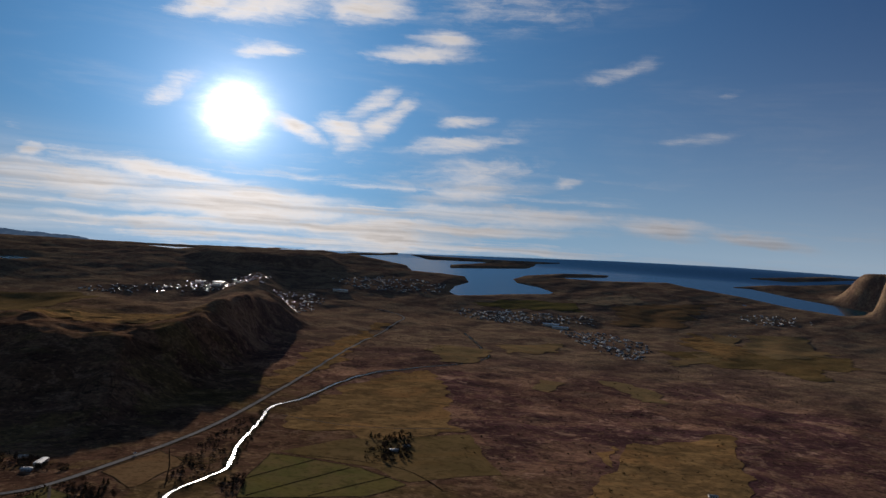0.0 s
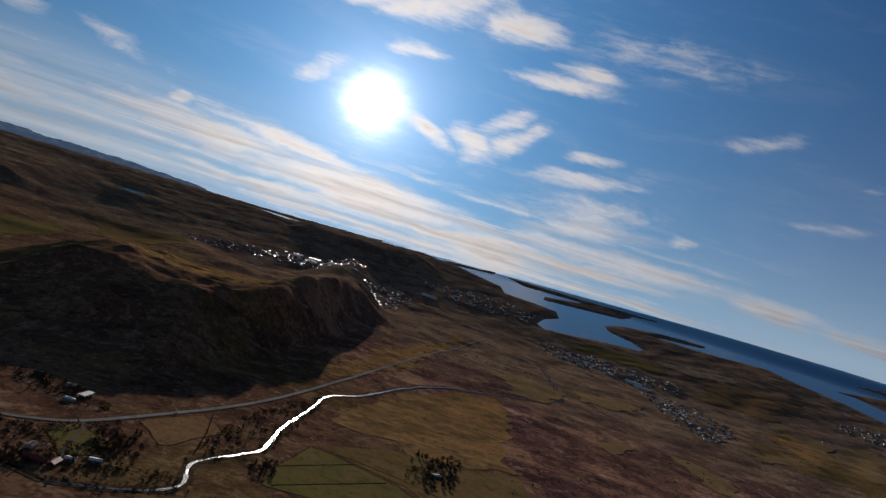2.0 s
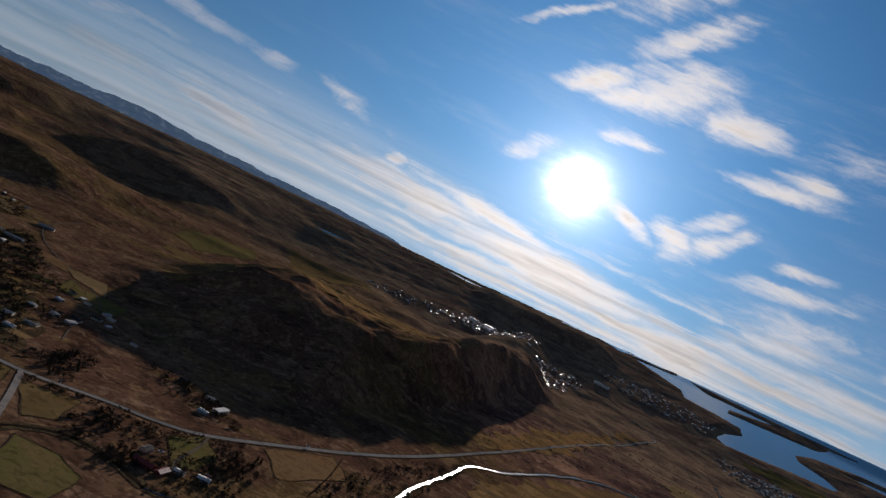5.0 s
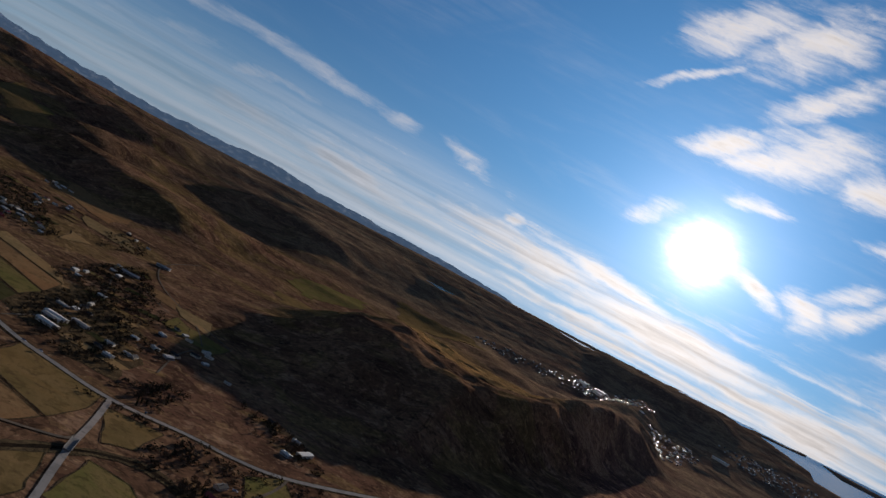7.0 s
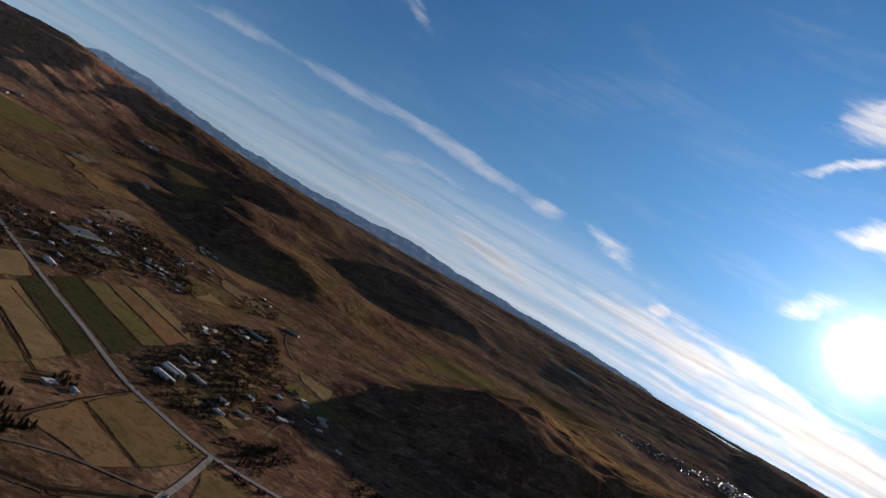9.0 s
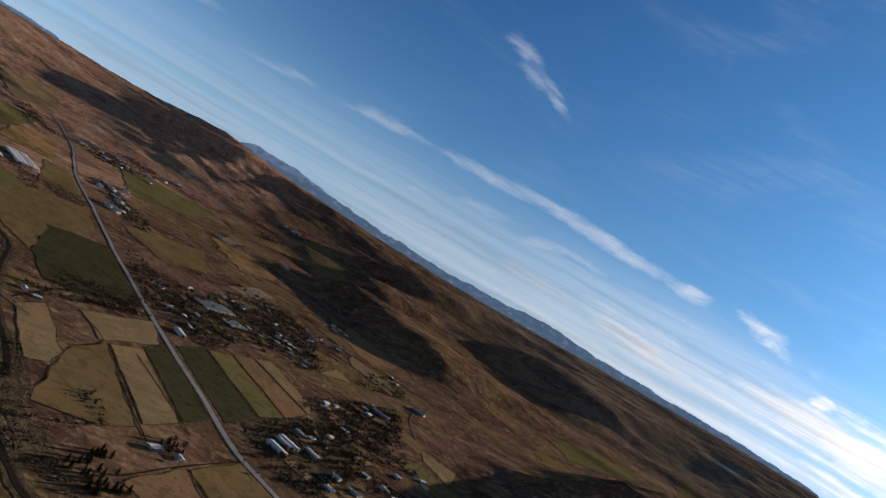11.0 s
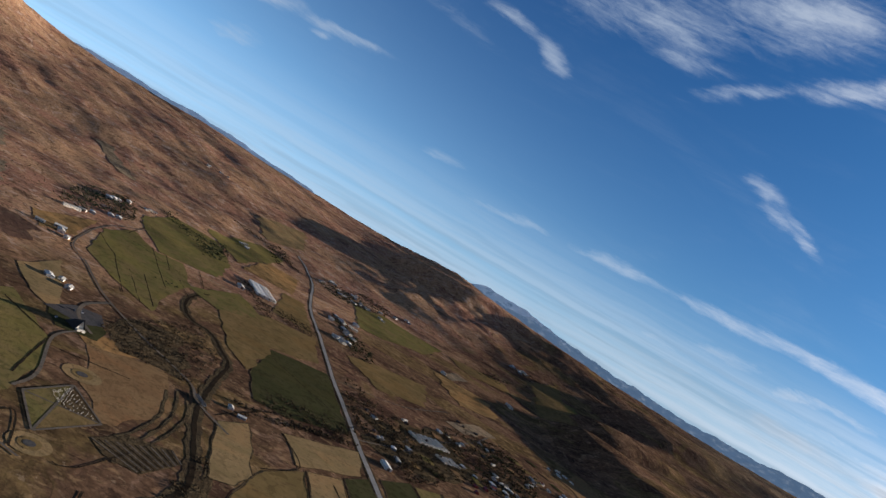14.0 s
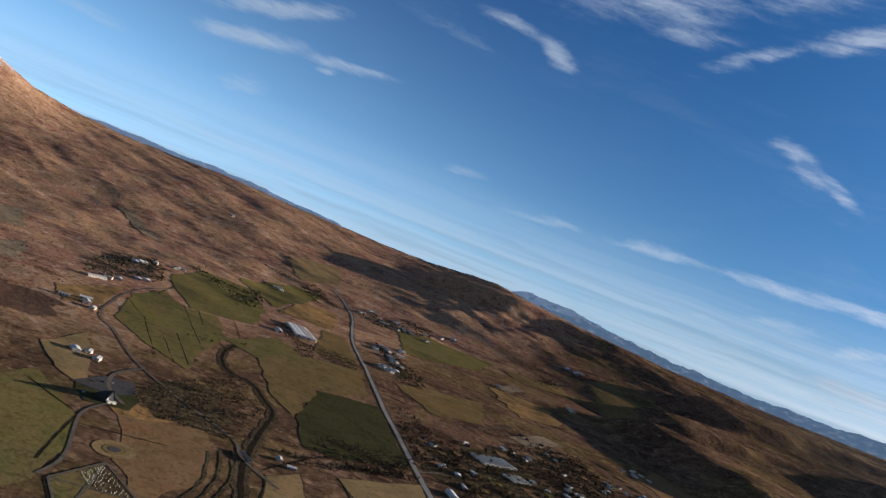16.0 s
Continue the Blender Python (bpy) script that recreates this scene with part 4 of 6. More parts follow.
        if edge <= 3 and not far_off:
            outline = wobbled(poly, edge)
            ribbon("ditch", [*outline, outline[0]], 1.1, 0.38, BANK, uneven=0.4, label="dark grown-over ditch along the edge of a field", category="ditch")


def build_lines():
    """Ditches, tracks and lanes."""
    for line in (
        [(-845, 465), (-770, 478), (-670, 494)], [(-730, 440), (-625, 450)], [(-1030, 655), (-905, 685)], [(-985, 568), (-800, 594)],
        [(-545, 425), (-600, 478), (-662, 545)], [(-590, 480), (-505, 497)], [(-715, 205), (-765, 198), (-835, 190)], [(-820, 205), (-830, 235), (-840, 265)],
        [(-900, 125), (-850, 182)], [(-595, 250), (-650, 232), (-620, 222)], [(-1380, 100), (-1170, 170)], [(-1340, 135), (-1165, 195)], [(-1355, 155), (-1180, 210)],
        [(-305, 888), (-255, 897), (-155, 882), (-95, 810)], [(-295, 775), (-250, 885)], [(-270, 722), (-205, 862)], [(-215, 740), (-155, 842)],
        [(-1005, 385), (-1035, 440), (-1066, 492)], [(-1110, 485), (-985, 395), (-865, 342)], [(-845, 436), (-660, 449)], [(-880, 476), (-694, 491)], [(-920, 407), (-845, 430), (-785, 394)],
        [(-1500, 40), (-1380, 100)], [(-1629, 103), (-1335, 194)], [(-1655, 124), (-1484, 169)], [(-1470, 190), (-1332, 237)], [(-1659, 193), (-1436, 242)], [(-1650, 51), (-1884, 38)], [(-553, 287), (-557, 305), (-564, 326)], [(-603, 273), (-610, 285), (-676, 304)], [(-585, 298), (-551, 300)], [(-1600, 60), (-1520, 190)], [(-420, 870), (-385, 800), (-350, 720)], [(-1280, 360), (-1110, 487)],
    ):
        ribbon("ditch", line, 1.5, 0.4, DITCH, uneven=0.5, label="dark drainage ditch between fields", category="ditch")
    for line in ([(-890, 310), (-815, 322), (-735, 316), (-670, 305), (-645, 300)], [(-878, 303), (-797, 312), (-720, 306), (-682, 296)], [(-865, 294), (-790, 303), (-725, 298), (-692, 289)]):
        ribbon("terrace_edge", line, 2.6, 0.36, BANK, uneven=1.0, label="dark terraced bank round the bare field", category="bank")
    for line, wide in (
        ([(-495, 395), (-496, 425), (-492, 450), (-480, 478), (-474, 500), (-485, 516)], 5), ([(-1240, 95), (-1150, 140), (-1080, 180), (-1000, 243), (-930, 305), (-878, 322), (-830, 360)], 5),
        ([(-1080, 180), (-1020, 168), (-960, 178), (-915, 205)], 6), ([(-1240, 95), (-1300, 60), (-1425, 38), (-1600, 24), (-1700, 35), (-1900, 70)], 4),
        ([(-915, 200), (-850, 190), (-740, 215), (-690, 215)], 4), ([(-455, 700), (-432, 665), (-408, 618), (-390, 598)], 4), ([(-610, 190), (-605, 220), (-588, 258)], 3.5),
        ([(-370, 1110), (-245, 1080), (-125, 1125)], 4), ([(-1060, 500), (-1130, 560), (-1230, 600), (-1400, 720), (-1560, 800)], 4.5), ([(-720, 545), (-780, 640), (-900, 740), (-1080, 850)], 4),
        ([(-1345, 475), (-1420, 600), (-1600, 720)], 3.5), ([(-2020, 420), (-2060, 520), (-2250, 560)], 4), ([(-554, 2783), (-647, 2812), (-790, 2902), (-877, 3062), (-803, 3213), (-714, 3433)], 9),
        ([(-877, 3062), (-1029, 3120), (-1042, 3203), (-1115, 3158)], 10), ([(-60, 2786), (60, 2550), (180, 2200)], 8), ([(-995, 850), (-900, 840), (-880, 870), (-790, 825)], 3), ([(-655, 680), (-725, 745), (-765, 795)], 3), ([(-800, 880), (-1010, 900), (-1180, 990), (-1300, 1150)], 3.5),
    ):
        ribbon("track", line, wide * 0.7, 0.48, GRAVEL, label="pale gravel track", category="track")


build_fields()
build_lines()


def build_gardens():
    """Small lawns, beds and yards between the houses."""
    pick = random.Random(23)
    kinds = (("green", "small green lawn between garden trees"), ("olive", "olive grass plot in a garden"), ("brown", "bare brown garden bed"), ("tan", "pale dry grass plot by a house"), ("dark", "dark green garden plot"))
    for poly, count, turn in (([(-740, 560), (-930, 760), (-790, 725), (-640, 628)], 22, 24), ([(-1205, 540), (-1400, 690), (-1180, 700), (-1040, 585)], 22, 14),
                              ([(-1045, 780), (-1125, 915), (-830, 800), (-755, 700), (-900, 740)], 20, 40), ([(-1420, 720), (-1600, 900), (-1420, 980), (-1200, 800)], 18, 30)):
        xs, ys = [p[0] for p in poly], [p[1] for p in poly]
        taken = []
        for _ in range(count * 12):
            x, y = pick.uniform(min(xs), max(xs)), pick.uniform(min(ys), max(ys))
            if len(taken) == count or float(inside(poly, np.array([x]), np.array([y]))[0]) < 4 or any(math.hypot(x - a, y - b) < 34 for a, b in taken):
                continue
            taken.append((x, y))
            a, long, wide = radians(turn + pick.uniform(-8, 8)), pick.uniform(9, 17), pick.uniform(6, 10)
            ring = [(x + u * long * math.cos(a) - v * wide * math.sin(a), y + u * long * math.sin(a) + v * wide * math.cos(a)) for u, v in ((-1, -1), (1, -1), (1, 1), (-1, 1))]
            kind, label = pick.choice(kinds)
            field(kind, ring, label, 1.5, 0.5, 6.0, "garden_plot")


build_gardens()


def build_pools():
    """Ponds and lakes far and near."""
    for (line, high), label in zip(LAKES, ("pale lake on the moor", "narrow bright lake in the distance")):
        tagged(part_mesh("lake", draped("lake", line, high + 1.0, 20, level_of=lambda x, y: 0 * x, edge=12), SEA_WATER, smooth_shade=True), label, "lake", kind="structure")
    for x, y, size in ((-786, 236, 11), (-612, 256, 9)):
        ring = [(x + size * 1.15 * math.cos(a), y + size * 0.8 * math.sin(a)) for a in np.arange(0, 6.28, 0.25)]
        wide = [(x + size * 1.9 * math.cos(a), y + size * 1.5 * math.sin(a)) for a in np.arange(0, 6.28, 0.25)]
        field("tan", wide, "raised grassy rim of an old round earthwork", 1, 0.26, 6, "earthwork")
        tagged(part_mesh("hollow", draped("hollow", ring, 0.42, 5, edge=1), GRASS["olive"], smooth_shade=True), "rough olive hollow inside the round earthwork", "hollow", kind="structure")
        pond = [(x + size * 0.55 * math.cos(a), y + size * 0.42 * math.sin(a)) for a in np.arange(0, 6.28, 0.25)]
        tagged(part_mesh("hollow_floor", draped("hollow_floor", pond, 0.56, 3), WORN_ASPHALT, smooth_shade=True), "dark gravel floor of the round hollow", "gravel", kind="structure")


build_pools()


# ---------------------------------------------------------------- far mountains
def build_mountains():
    """Blue mountains at the rim of the land."""
    def ridge(name, azs, els, label, jag):
        az = np.arange(azs[0], azs[-1], 0.12)
        top = np.interp(az, azs, els)
        wiggle = jag * rough(az * 100.0, az * 37.0, 420.0) + 0.4 * jag * rough(az * 100.0, az * 11.0, 110.0)
        a, s = np.meshgrid(np.radians(az), np.linspace(0, 1, 14), indexing="ij")
        r = 4655 + 115 * s
        crest = 262 + 4770 * np.tan(np.radians(top + wiggle))
        foot = 60.0
        z = foot + (crest[:, None] - foot) * s ** 0.8 + 12 * np.sin(s * 3.14) * rough(a * 5000, r * 6.0, 300.0)
        x, y = -50 - np.sin(a) * r, 200 + np.cos(a) * r
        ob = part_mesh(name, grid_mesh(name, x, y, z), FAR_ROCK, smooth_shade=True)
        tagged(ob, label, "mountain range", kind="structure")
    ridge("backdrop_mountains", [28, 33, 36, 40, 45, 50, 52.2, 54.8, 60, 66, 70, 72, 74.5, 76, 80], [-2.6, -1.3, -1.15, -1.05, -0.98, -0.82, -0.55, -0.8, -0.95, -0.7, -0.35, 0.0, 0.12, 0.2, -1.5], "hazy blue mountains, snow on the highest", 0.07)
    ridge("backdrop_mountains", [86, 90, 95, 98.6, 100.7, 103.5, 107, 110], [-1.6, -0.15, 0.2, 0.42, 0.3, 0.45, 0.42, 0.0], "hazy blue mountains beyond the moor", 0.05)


build_mountains()

# ---------------------------------------------------------------- buildings
def plain(name, colour, rough_=0.7, metal=0.0, vary=0.12, spec=0.4):
    dark = tuple(c * (1 - 2.5 * vary) for c in colour)
    return material(name, speckled(colour, tuple(c * (1 - vary) for c in colour), 3.0, dark, 1.2), rough_, metal, specular=spec)


WALLS = {"white": plain("white_render", (0.88, 0.81, 0.66)), "cream": plain("cream_render", (0.62, 0.55, 0.42)), "grey": plain("grey_concrete", (0.36, 0.36, 0.35)), "red": plain("red_cladding", (0.32, 0.06, 0.05)), "timber": plain("dark_timber", (0.10, 0.065, 0.045))}
ROOFS = {"grey": plain("grey_metal_roof", (0.62, 0.57, 0.48), 0.6, 0.0, 0.12, 0.15), "red": plain("red_metal_roof", (0.30, 0.045, 0.04), 0.55), "dark": plain("dark_roof", (0.055, 0.053, 0.052), 0.85, 0.0, 0.12, 0.15), "white": plain("white_metal_roof", (0.92, 0.86, 0.74), 0.5, 0.0, 0.1, 0.15), "bright": plain("bright_metal_roof", (0.92, 0.88, 0.8), 0.38, 0.35)}
FAR_ROOF = material("mixed_far_roofs", lambda w, place: w.mix(w.ramp(w.tree.nodes.new("ShaderNodeNewGeometry").outputs["Random Per Island"], 0.3, 0.7), (0.12, 0.115, 0.105), (0.85, 0.81, 0.72)), 0.35, 0.4)
GLASS = plain("window_glass", (0.02, 0.025, 0.03), 0.06, 0.0, 0.02, 0.6)
GREENHOUSE_GLASS = plain("greenhouse_glass", (0.9, 0.85, 0.74), 0.45, 0.0, 0.06, 0.2)


def let_through(m, share):
    """Milky glass: part of the light comes through."""
    tree = m.node_tree
    back, both = tree.nodes.new("ShaderNodeBsdfTranslucent"), tree.nodes.new("ShaderNodeMixShader")
    back.inputs["Color"].default_value = (0.95, 0.92, 0.84, 1)
    both.inputs[0].default_value = share
    tree.links.new(tree.nodes["Principled BSDF"].outputs[0], both.inputs[1])
    tree.links.new(back.outputs[0], both.inputs[2])
    tree.links.new(both.outputs[0], tree.nodes["Material Output"].inputs["Surface"])


let_through(GREENHOUSE_GLASS, 0.45)
DOOR = plain("painted_door", (0.12, 0.07, 0.05), 0.5)
CONCRETE = plain("bridge_concrete", (0.3, 0.29, 0.27), 0.9)


def box(bm, x0, x1, y0, y1, z0, z1):
    v = [bm.verts.new((x, y, z)) for z in (z0, z1) for x, y in ((x0, y0), (x1, y0), (x1, y1), (x0, y1))]
    for f in ((3, 2, 1, 0), (4, 5, 6, 7), (0, 1, 5, 4), (1, 2, 6, 5), (2, 3, 7, 6), (3, 0, 4, 7)):
        bm.faces.new([v[i] for i in f])
    return bm


def empty(name, label, category, group=""):
    return tagged(new(name), label, category, group)


def gabled(bm, long, wide, eaves, ridge):
    """A closed body with a gable at both ends, long along x."""
    h, w = long / 2, wide / 2
    v = [bm.verts.new(p) for p in ((-h, -w, -2.5), (h, -w, -2.5), (h, w, -2.5), (-h, w, -2.5), (-h, -w, eaves), (h, -w, eaves), (h, w, eaves), (-h, w, eaves), (-h, 0, ridge), (h, 0, ridge))]
    for f in ((3, 2, 1, 0), (0, 1, 5, 4), (2, 3, 7, 6), (1, 2, 6, 9, 5), (3, 0, 4, 8, 7), (4, 5, 9, 8), (6, 7, 8, 9)):
        bm.faces.new([v[i] for i in f])
    return bm


def roof_slabs(bm, long, wide, eaves, ridge, thick=0.25, over=0.5):
    h, w = long / 2 + over, wide / 2 + over
    drop = (ridge - eaves) / (wide / 2) * over
    for side in (-1, 1):
        low, high = eaves - drop + 0.05, ridge + 0.05
        p = [(-h, side * w, low), (h, side * w, low), (h, 0, high), (-h, 0, high)]
        v = [bm.verts.new(q) for q in p] + [bm.verts.new((q[0], q[1], q[2] + thick)) for q in p]
        for f in ((0, 1, 2, 3), (7, 6, 5, 4), (0, 4, 5, 1), (1, 5, 6, 2), (2, 6, 7, 3), (3, 7, 4, 0)):
            bm.faces.new([v[i] for i in f])
    bmesh.ops.recalc_face_normals(bm, faces=bm.faces)
    return bm


def make_house(wall, roof, long, wide, eaves, ridge, label, name="house", windows=True, chimney=True):
    ob = empty(name, label, "house" if name == "house" else name.replace("_", " "))
    body = part("wall", gabled(bmesh.new(), long, wide, eaves, ridge), WALLS[wall], ob)
    part("roof", roof_slabs(bmesh.new(), long, wide, eaves, ridge), ROOFS[roof], ob, {"red": "red metal roof", "dark": "dark roof"}.get(roof, "pale metal roof"))
    if windows:
        for side in (-1, 1):
            for n in range(3):
                x = (n - 1) * long * 0.3
                part("window", box(bmesh.new(), x - 0.8, x + 0.8, side * wide / 2 - 0.04, side * wide / 2 + 0.05, 1.0, 2.3), GLASS, body, "dark glass pane")
        part("door", box(bmesh.new(), long / 2 - 0.04, long / 2 + 0.06, -0.5, 0.5, 0, 2.1), DOOR, ob, "brown painted door")
    if chimney:
        part("chimney", box(bmesh.new(), long * 0.2 - 0.4, long * 0.2 + 0.4, -0.4, 0.4, ridge - 0.8, ridge + 1.1), WALLS["grey"], ob)
    return ob


def make_shed(wall, roof, long, wide, eaves, ridge, label, name="barn"):
    ob = make_house(wall, roof, long, wide, eaves, ridge, label, name, False, False)
    part("barn_door", box(bmesh.new(), long / 2 - 0.04, long / 2 + 0.08, -wide * 0.2, wide * 0.2, 0, eaves * 0.9), WALLS["timber"], ob, "dark sliding door")
    for n in range(5):
        x = -long * 0.4 + n * long * 0.2
        part("roof_light", box(bmesh.new(), x - 0.6, x + 0.6, -wide / 2 - 0.03, -wide / 2 + 0.04, eaves * 0.5, eaves * 0.8), GLASS, ob, "narrow window strip")
    return ob


def make_greenhouse(long, wide, label):
    ob = empty("greenhouse", label, "greenhouse")
    part("glazing", gabled(bmesh.new(), long, wide, 2.6, 3.6), GREENHOUSE_GLASS, ob, "milky glass panes")
    bm = bmesh.new()
    box(bm, -long / 2, long / 2, -0.12, 0.12, 3.58, 3.8)
    part("ridge_beam", bm, WALLS["white"], ob)
    for n in range(7):
        x = -long / 2 + n * long / 6
        rib = bmesh.new()
        for side in (-1, 1):
            p = [(x - 0.1, side * wide / 2, 2.62), (x + 0.1, side * wide / 2, 2.62), (x + 0.1, 0, 3.66), (x - 0.1, 0, 3.66)]
            v = [rib.verts.new(q) for q in p] + [rib.verts.new((q[0], q[1], q[2] + 0.12)) for q in p]
            for f in ((0, 1, 2, 3), (7, 6, 5, 4), (0, 4, 5, 1), (1, 5, 6, 2), (2, 6, 7, 3), (3, 7, 4, 0)):
                rib.faces.new([v[i] for i in f])
        part("rib", rib, WALLS["white"], ob)
    part("door", box(bmesh.new(), long / 2 - 0.04, long / 2 + 0.06, -0.9, 0.9, 0, 2.2), DOOR, ob)
    return ob


def on_land(x, y, turn=0.0, sink=0.0, size=1.0):
    z = float(Z(np.array([float(x)]), np.array([float(y)]))[0]) - sink + 0.4
    return pose(x, y, z, 0, 0, turn) @ Matrix.Diagonal((size, size, size, 1))


class Stock:
    """The first of a kind is built, the rest are copies of it."""

    def __init__(self, maker):
        self.maker, self.first = maker, None

    def place(self, m, group=""):
        if self.first is None:
            self.first = self.maker()
            self.first.matrix_basis = m
            ob = self.first
        else:
            ob = copy_thing(self.first, m)
            ob.matrix_basis = m
        if group:
            ob["group"] = group
        return ob


HOUSES = [
    Stock(lambda: make_house("white", "grey", 15, 9, 3.0, 4.2, "white rendered farmhouse with a grey metal roof")),
    Stock(lambda: make_house("white", "red", 14, 9, 3.2, 5.0, "white farmhouse with a red metal roof")),
    Stock(lambda: make_house("cream", "dark", 17, 10, 2.9, 4.8, "low cream bungalow with a dark roof")),
    Stock(lambda: make_house("grey", "white", 16, 11, 3.2, 4.4, "grey house with a bright metal roof")),
    Stock(lambda: make_house("timber", "dark", 12, 8, 2.8, 5.0, "dark timber cabin with a dark roof")),
    Stock(lambda: make_house("red", "red", 13, 8, 3.0, 5.8, "red clad house with a red roof")),
]
BARNS = [
    Stock(lambda: make_shed("white", "white", 34, 12, 4.0, 5.2, "long white barn with a bright metal roof")),
    Stock(lambda: make_shed("grey", "grey", 30, 11, 3.6, 4.8, "long grey barn with a metal roof")),
    Stock(lambda: make_shed("red", "red", 26, 11, 3.6, 6.4, "red barn with a red metal roof")),
]
GREENHOUSES = [Stock(lambda: make_greenhouse(42, 10, "long glazed greenhouse among bare trees"))]
dice = random.Random(11)


def hamlet(spots, group, kinds, base=20.0, size=1.0):
    if len(spots) > 5:
        spots = spots + [(x + dice.choice((-1, 1)) * dice.uniform(14, 26), y + dice.uniform(-16, 16)) for x, y in spots for _ in range(2) if dice.random() < 0.6]
    for x, y in spots:
        HOUSES[dice.choice(kinds)].place(on_land(x, y, base + dice.choice((0, 0, 0, 90)) + dice.uniform(-20, 20), size=(0.6 if x > -2200 and y < 1800 else 0.55) * size * dice.uniform(0.85, 1.15)), group)


def build_farms():
    hamlet([(-1250, 525), (-1320, 595), (-1150, 530), (-1110, 555), (-1130, 577), (-1530, 740), (-1525, 765), (-1355, 680), (-1355, 697), (-1440, 770), (-1365, 745), (-1200, 695), (-1255, 740), (-1250, 758)], "houses round the greenhouses", (0, 0, 2, 3, 4))
    hamlet([(-1190, 722), (-1230, 762), (-1200, 745), (-1183, 768), (-1135, 752), (-1345, 830), (-1390, 850), (-1405, 870), (-1590, 945), (-1570, 962), (-1600, 985), (-1380, 900), (-955, 730), (-985, 755)], "houses of the hamlet", (0, 1, 3, 3, 0))
    hamlet([(-1120, 680), (-1160, 703), (-1150, 685)], "red houses of the hamlet", (5, 5, 1))
    hamlet([(-1080, 855), (-1015, 820), (-1280, 1015), (-1340, 1005), (-885, 730), (-818, 675), (-800, 655), (-692, 632), (-708, 652), (-730, 720), (-790, 765), (-722, 742), (-740, 782), (-748, 808), (-812, 812)], "houses at the foot of the hill", (0, 2, 3, 4))
    hamlet([(-610, 475), (-612, 455)], "houses by the river field", (0, 3))
    hamlet([(-425, 602), (-390, 605), (-378, 620)], "houses of the riverside farm", (3, 0, 2))
    hamlet([(-505, 738), (-580, 780), (-540, 782), (-670, 782), (-718, 782)], "houses in the hill's shade", (0, 3, 2))
    hamlet([(-2675, 447), (-2762, 471), (-2605, 499), (-2623, 520), (-2592, 544), (-2636, 576), (-2609, 603), (-2539, 640), (-1980, 470), (-2055, 485), (-2015, 502), (-2035, 525), (-1750, 482), (-1860, 525), (-2100, 540), (-1932, 505), (-1755, 509), (-1900, 515), (-2666, 439), (-2685, 498), (-2716, 548), (-2680, 649), (-2752, 709), (-2791, 762)], "houses along the valley road", (0, 0, 3, 0), size=1.75)
    hamlet([(-2530, 175), (-2505, 195), (-3519, -161), (-3545, -110), (-3572, -80), (-3034, 1224), (-3018, 1264), (-3004, 1245), (-2180, 1005), (-2135, 800)], "outlying farmhouses", (0, 3), size=1.9)
    hamlet([(-1575, -45), (-1645, -20), (-1735, -10), (-1955, -70), (-2035, -55), (-2100, -25)], "farmhouses in the wood", (0, 0, 3), size=1.8)
    hamlet([(-1330, -2), (-1335, 28), (-1312, 45), (-1362, 18)], "farm buildings by the heather", (0, 3, 0), size=1.7)
    hamlet([(-1066, 123), (-1048, 138), (-1055, 112)], "farmhouses above the church", (0, 3), size=1.4)
    hamlet([(-900, 365), (-915, 352)], "houses beside the footbridge", (3, 0))
    hamlet([(190, 905), (-165, 990), (615, 2859), (631, 2845), (-175, 960)], "lone houses on the moor", (0, 3))
    group = "greenhouses among the trees"
    for n in range(6):
        GREENHOUSES[0].place(on_land(-1246 - n * 6.5, 606 + n * 9.5, 27, size=0.85), group)
    for n in range(4):
        GREENHOUSES[0].place(on_land(-1196 - n * 5.5, 640 + n * 8.0, 27, size=0.6), group)
    group = "long barns by the road"
    for x, y, turn, kind, size in ((-722, 590, 24, 0, 0.95), (-752, 612, 26, 0, 1.0), (-745, 605, 26, 1, 0.95), (-748, 638, 24, 1, 0.9), (-802, 642, 22, 1, 0.7)):
        BARNS[kind].place(on_land(x, y, turn, size=0.75 * size), group)
    for x, y, turn, kind, size, group in ((-1045, 855, 40, 1, 1.2, "barns at the foot of the hill"), (-1170, 985, 45, 1, 1.1, "barns at the foot of the hill"), (-1010, 535, 12, 0, 0.9, "white sheds by the road"), (-1065, 556, 12, 1, 0.7, "white sheds by the road"),
                                        (-402, 580, 15, 2, 0.85, "red barns of the riverside farm"), (-390, 588, 105, 2, 0.7, "red barns of the riverside farm"), (-510, 768, 100, 0, 0.8, "barns in the hill's shade")):
        BARNS[kind].place(on_land(x, y, turn, size=0.75 * size), group)


build_farms()


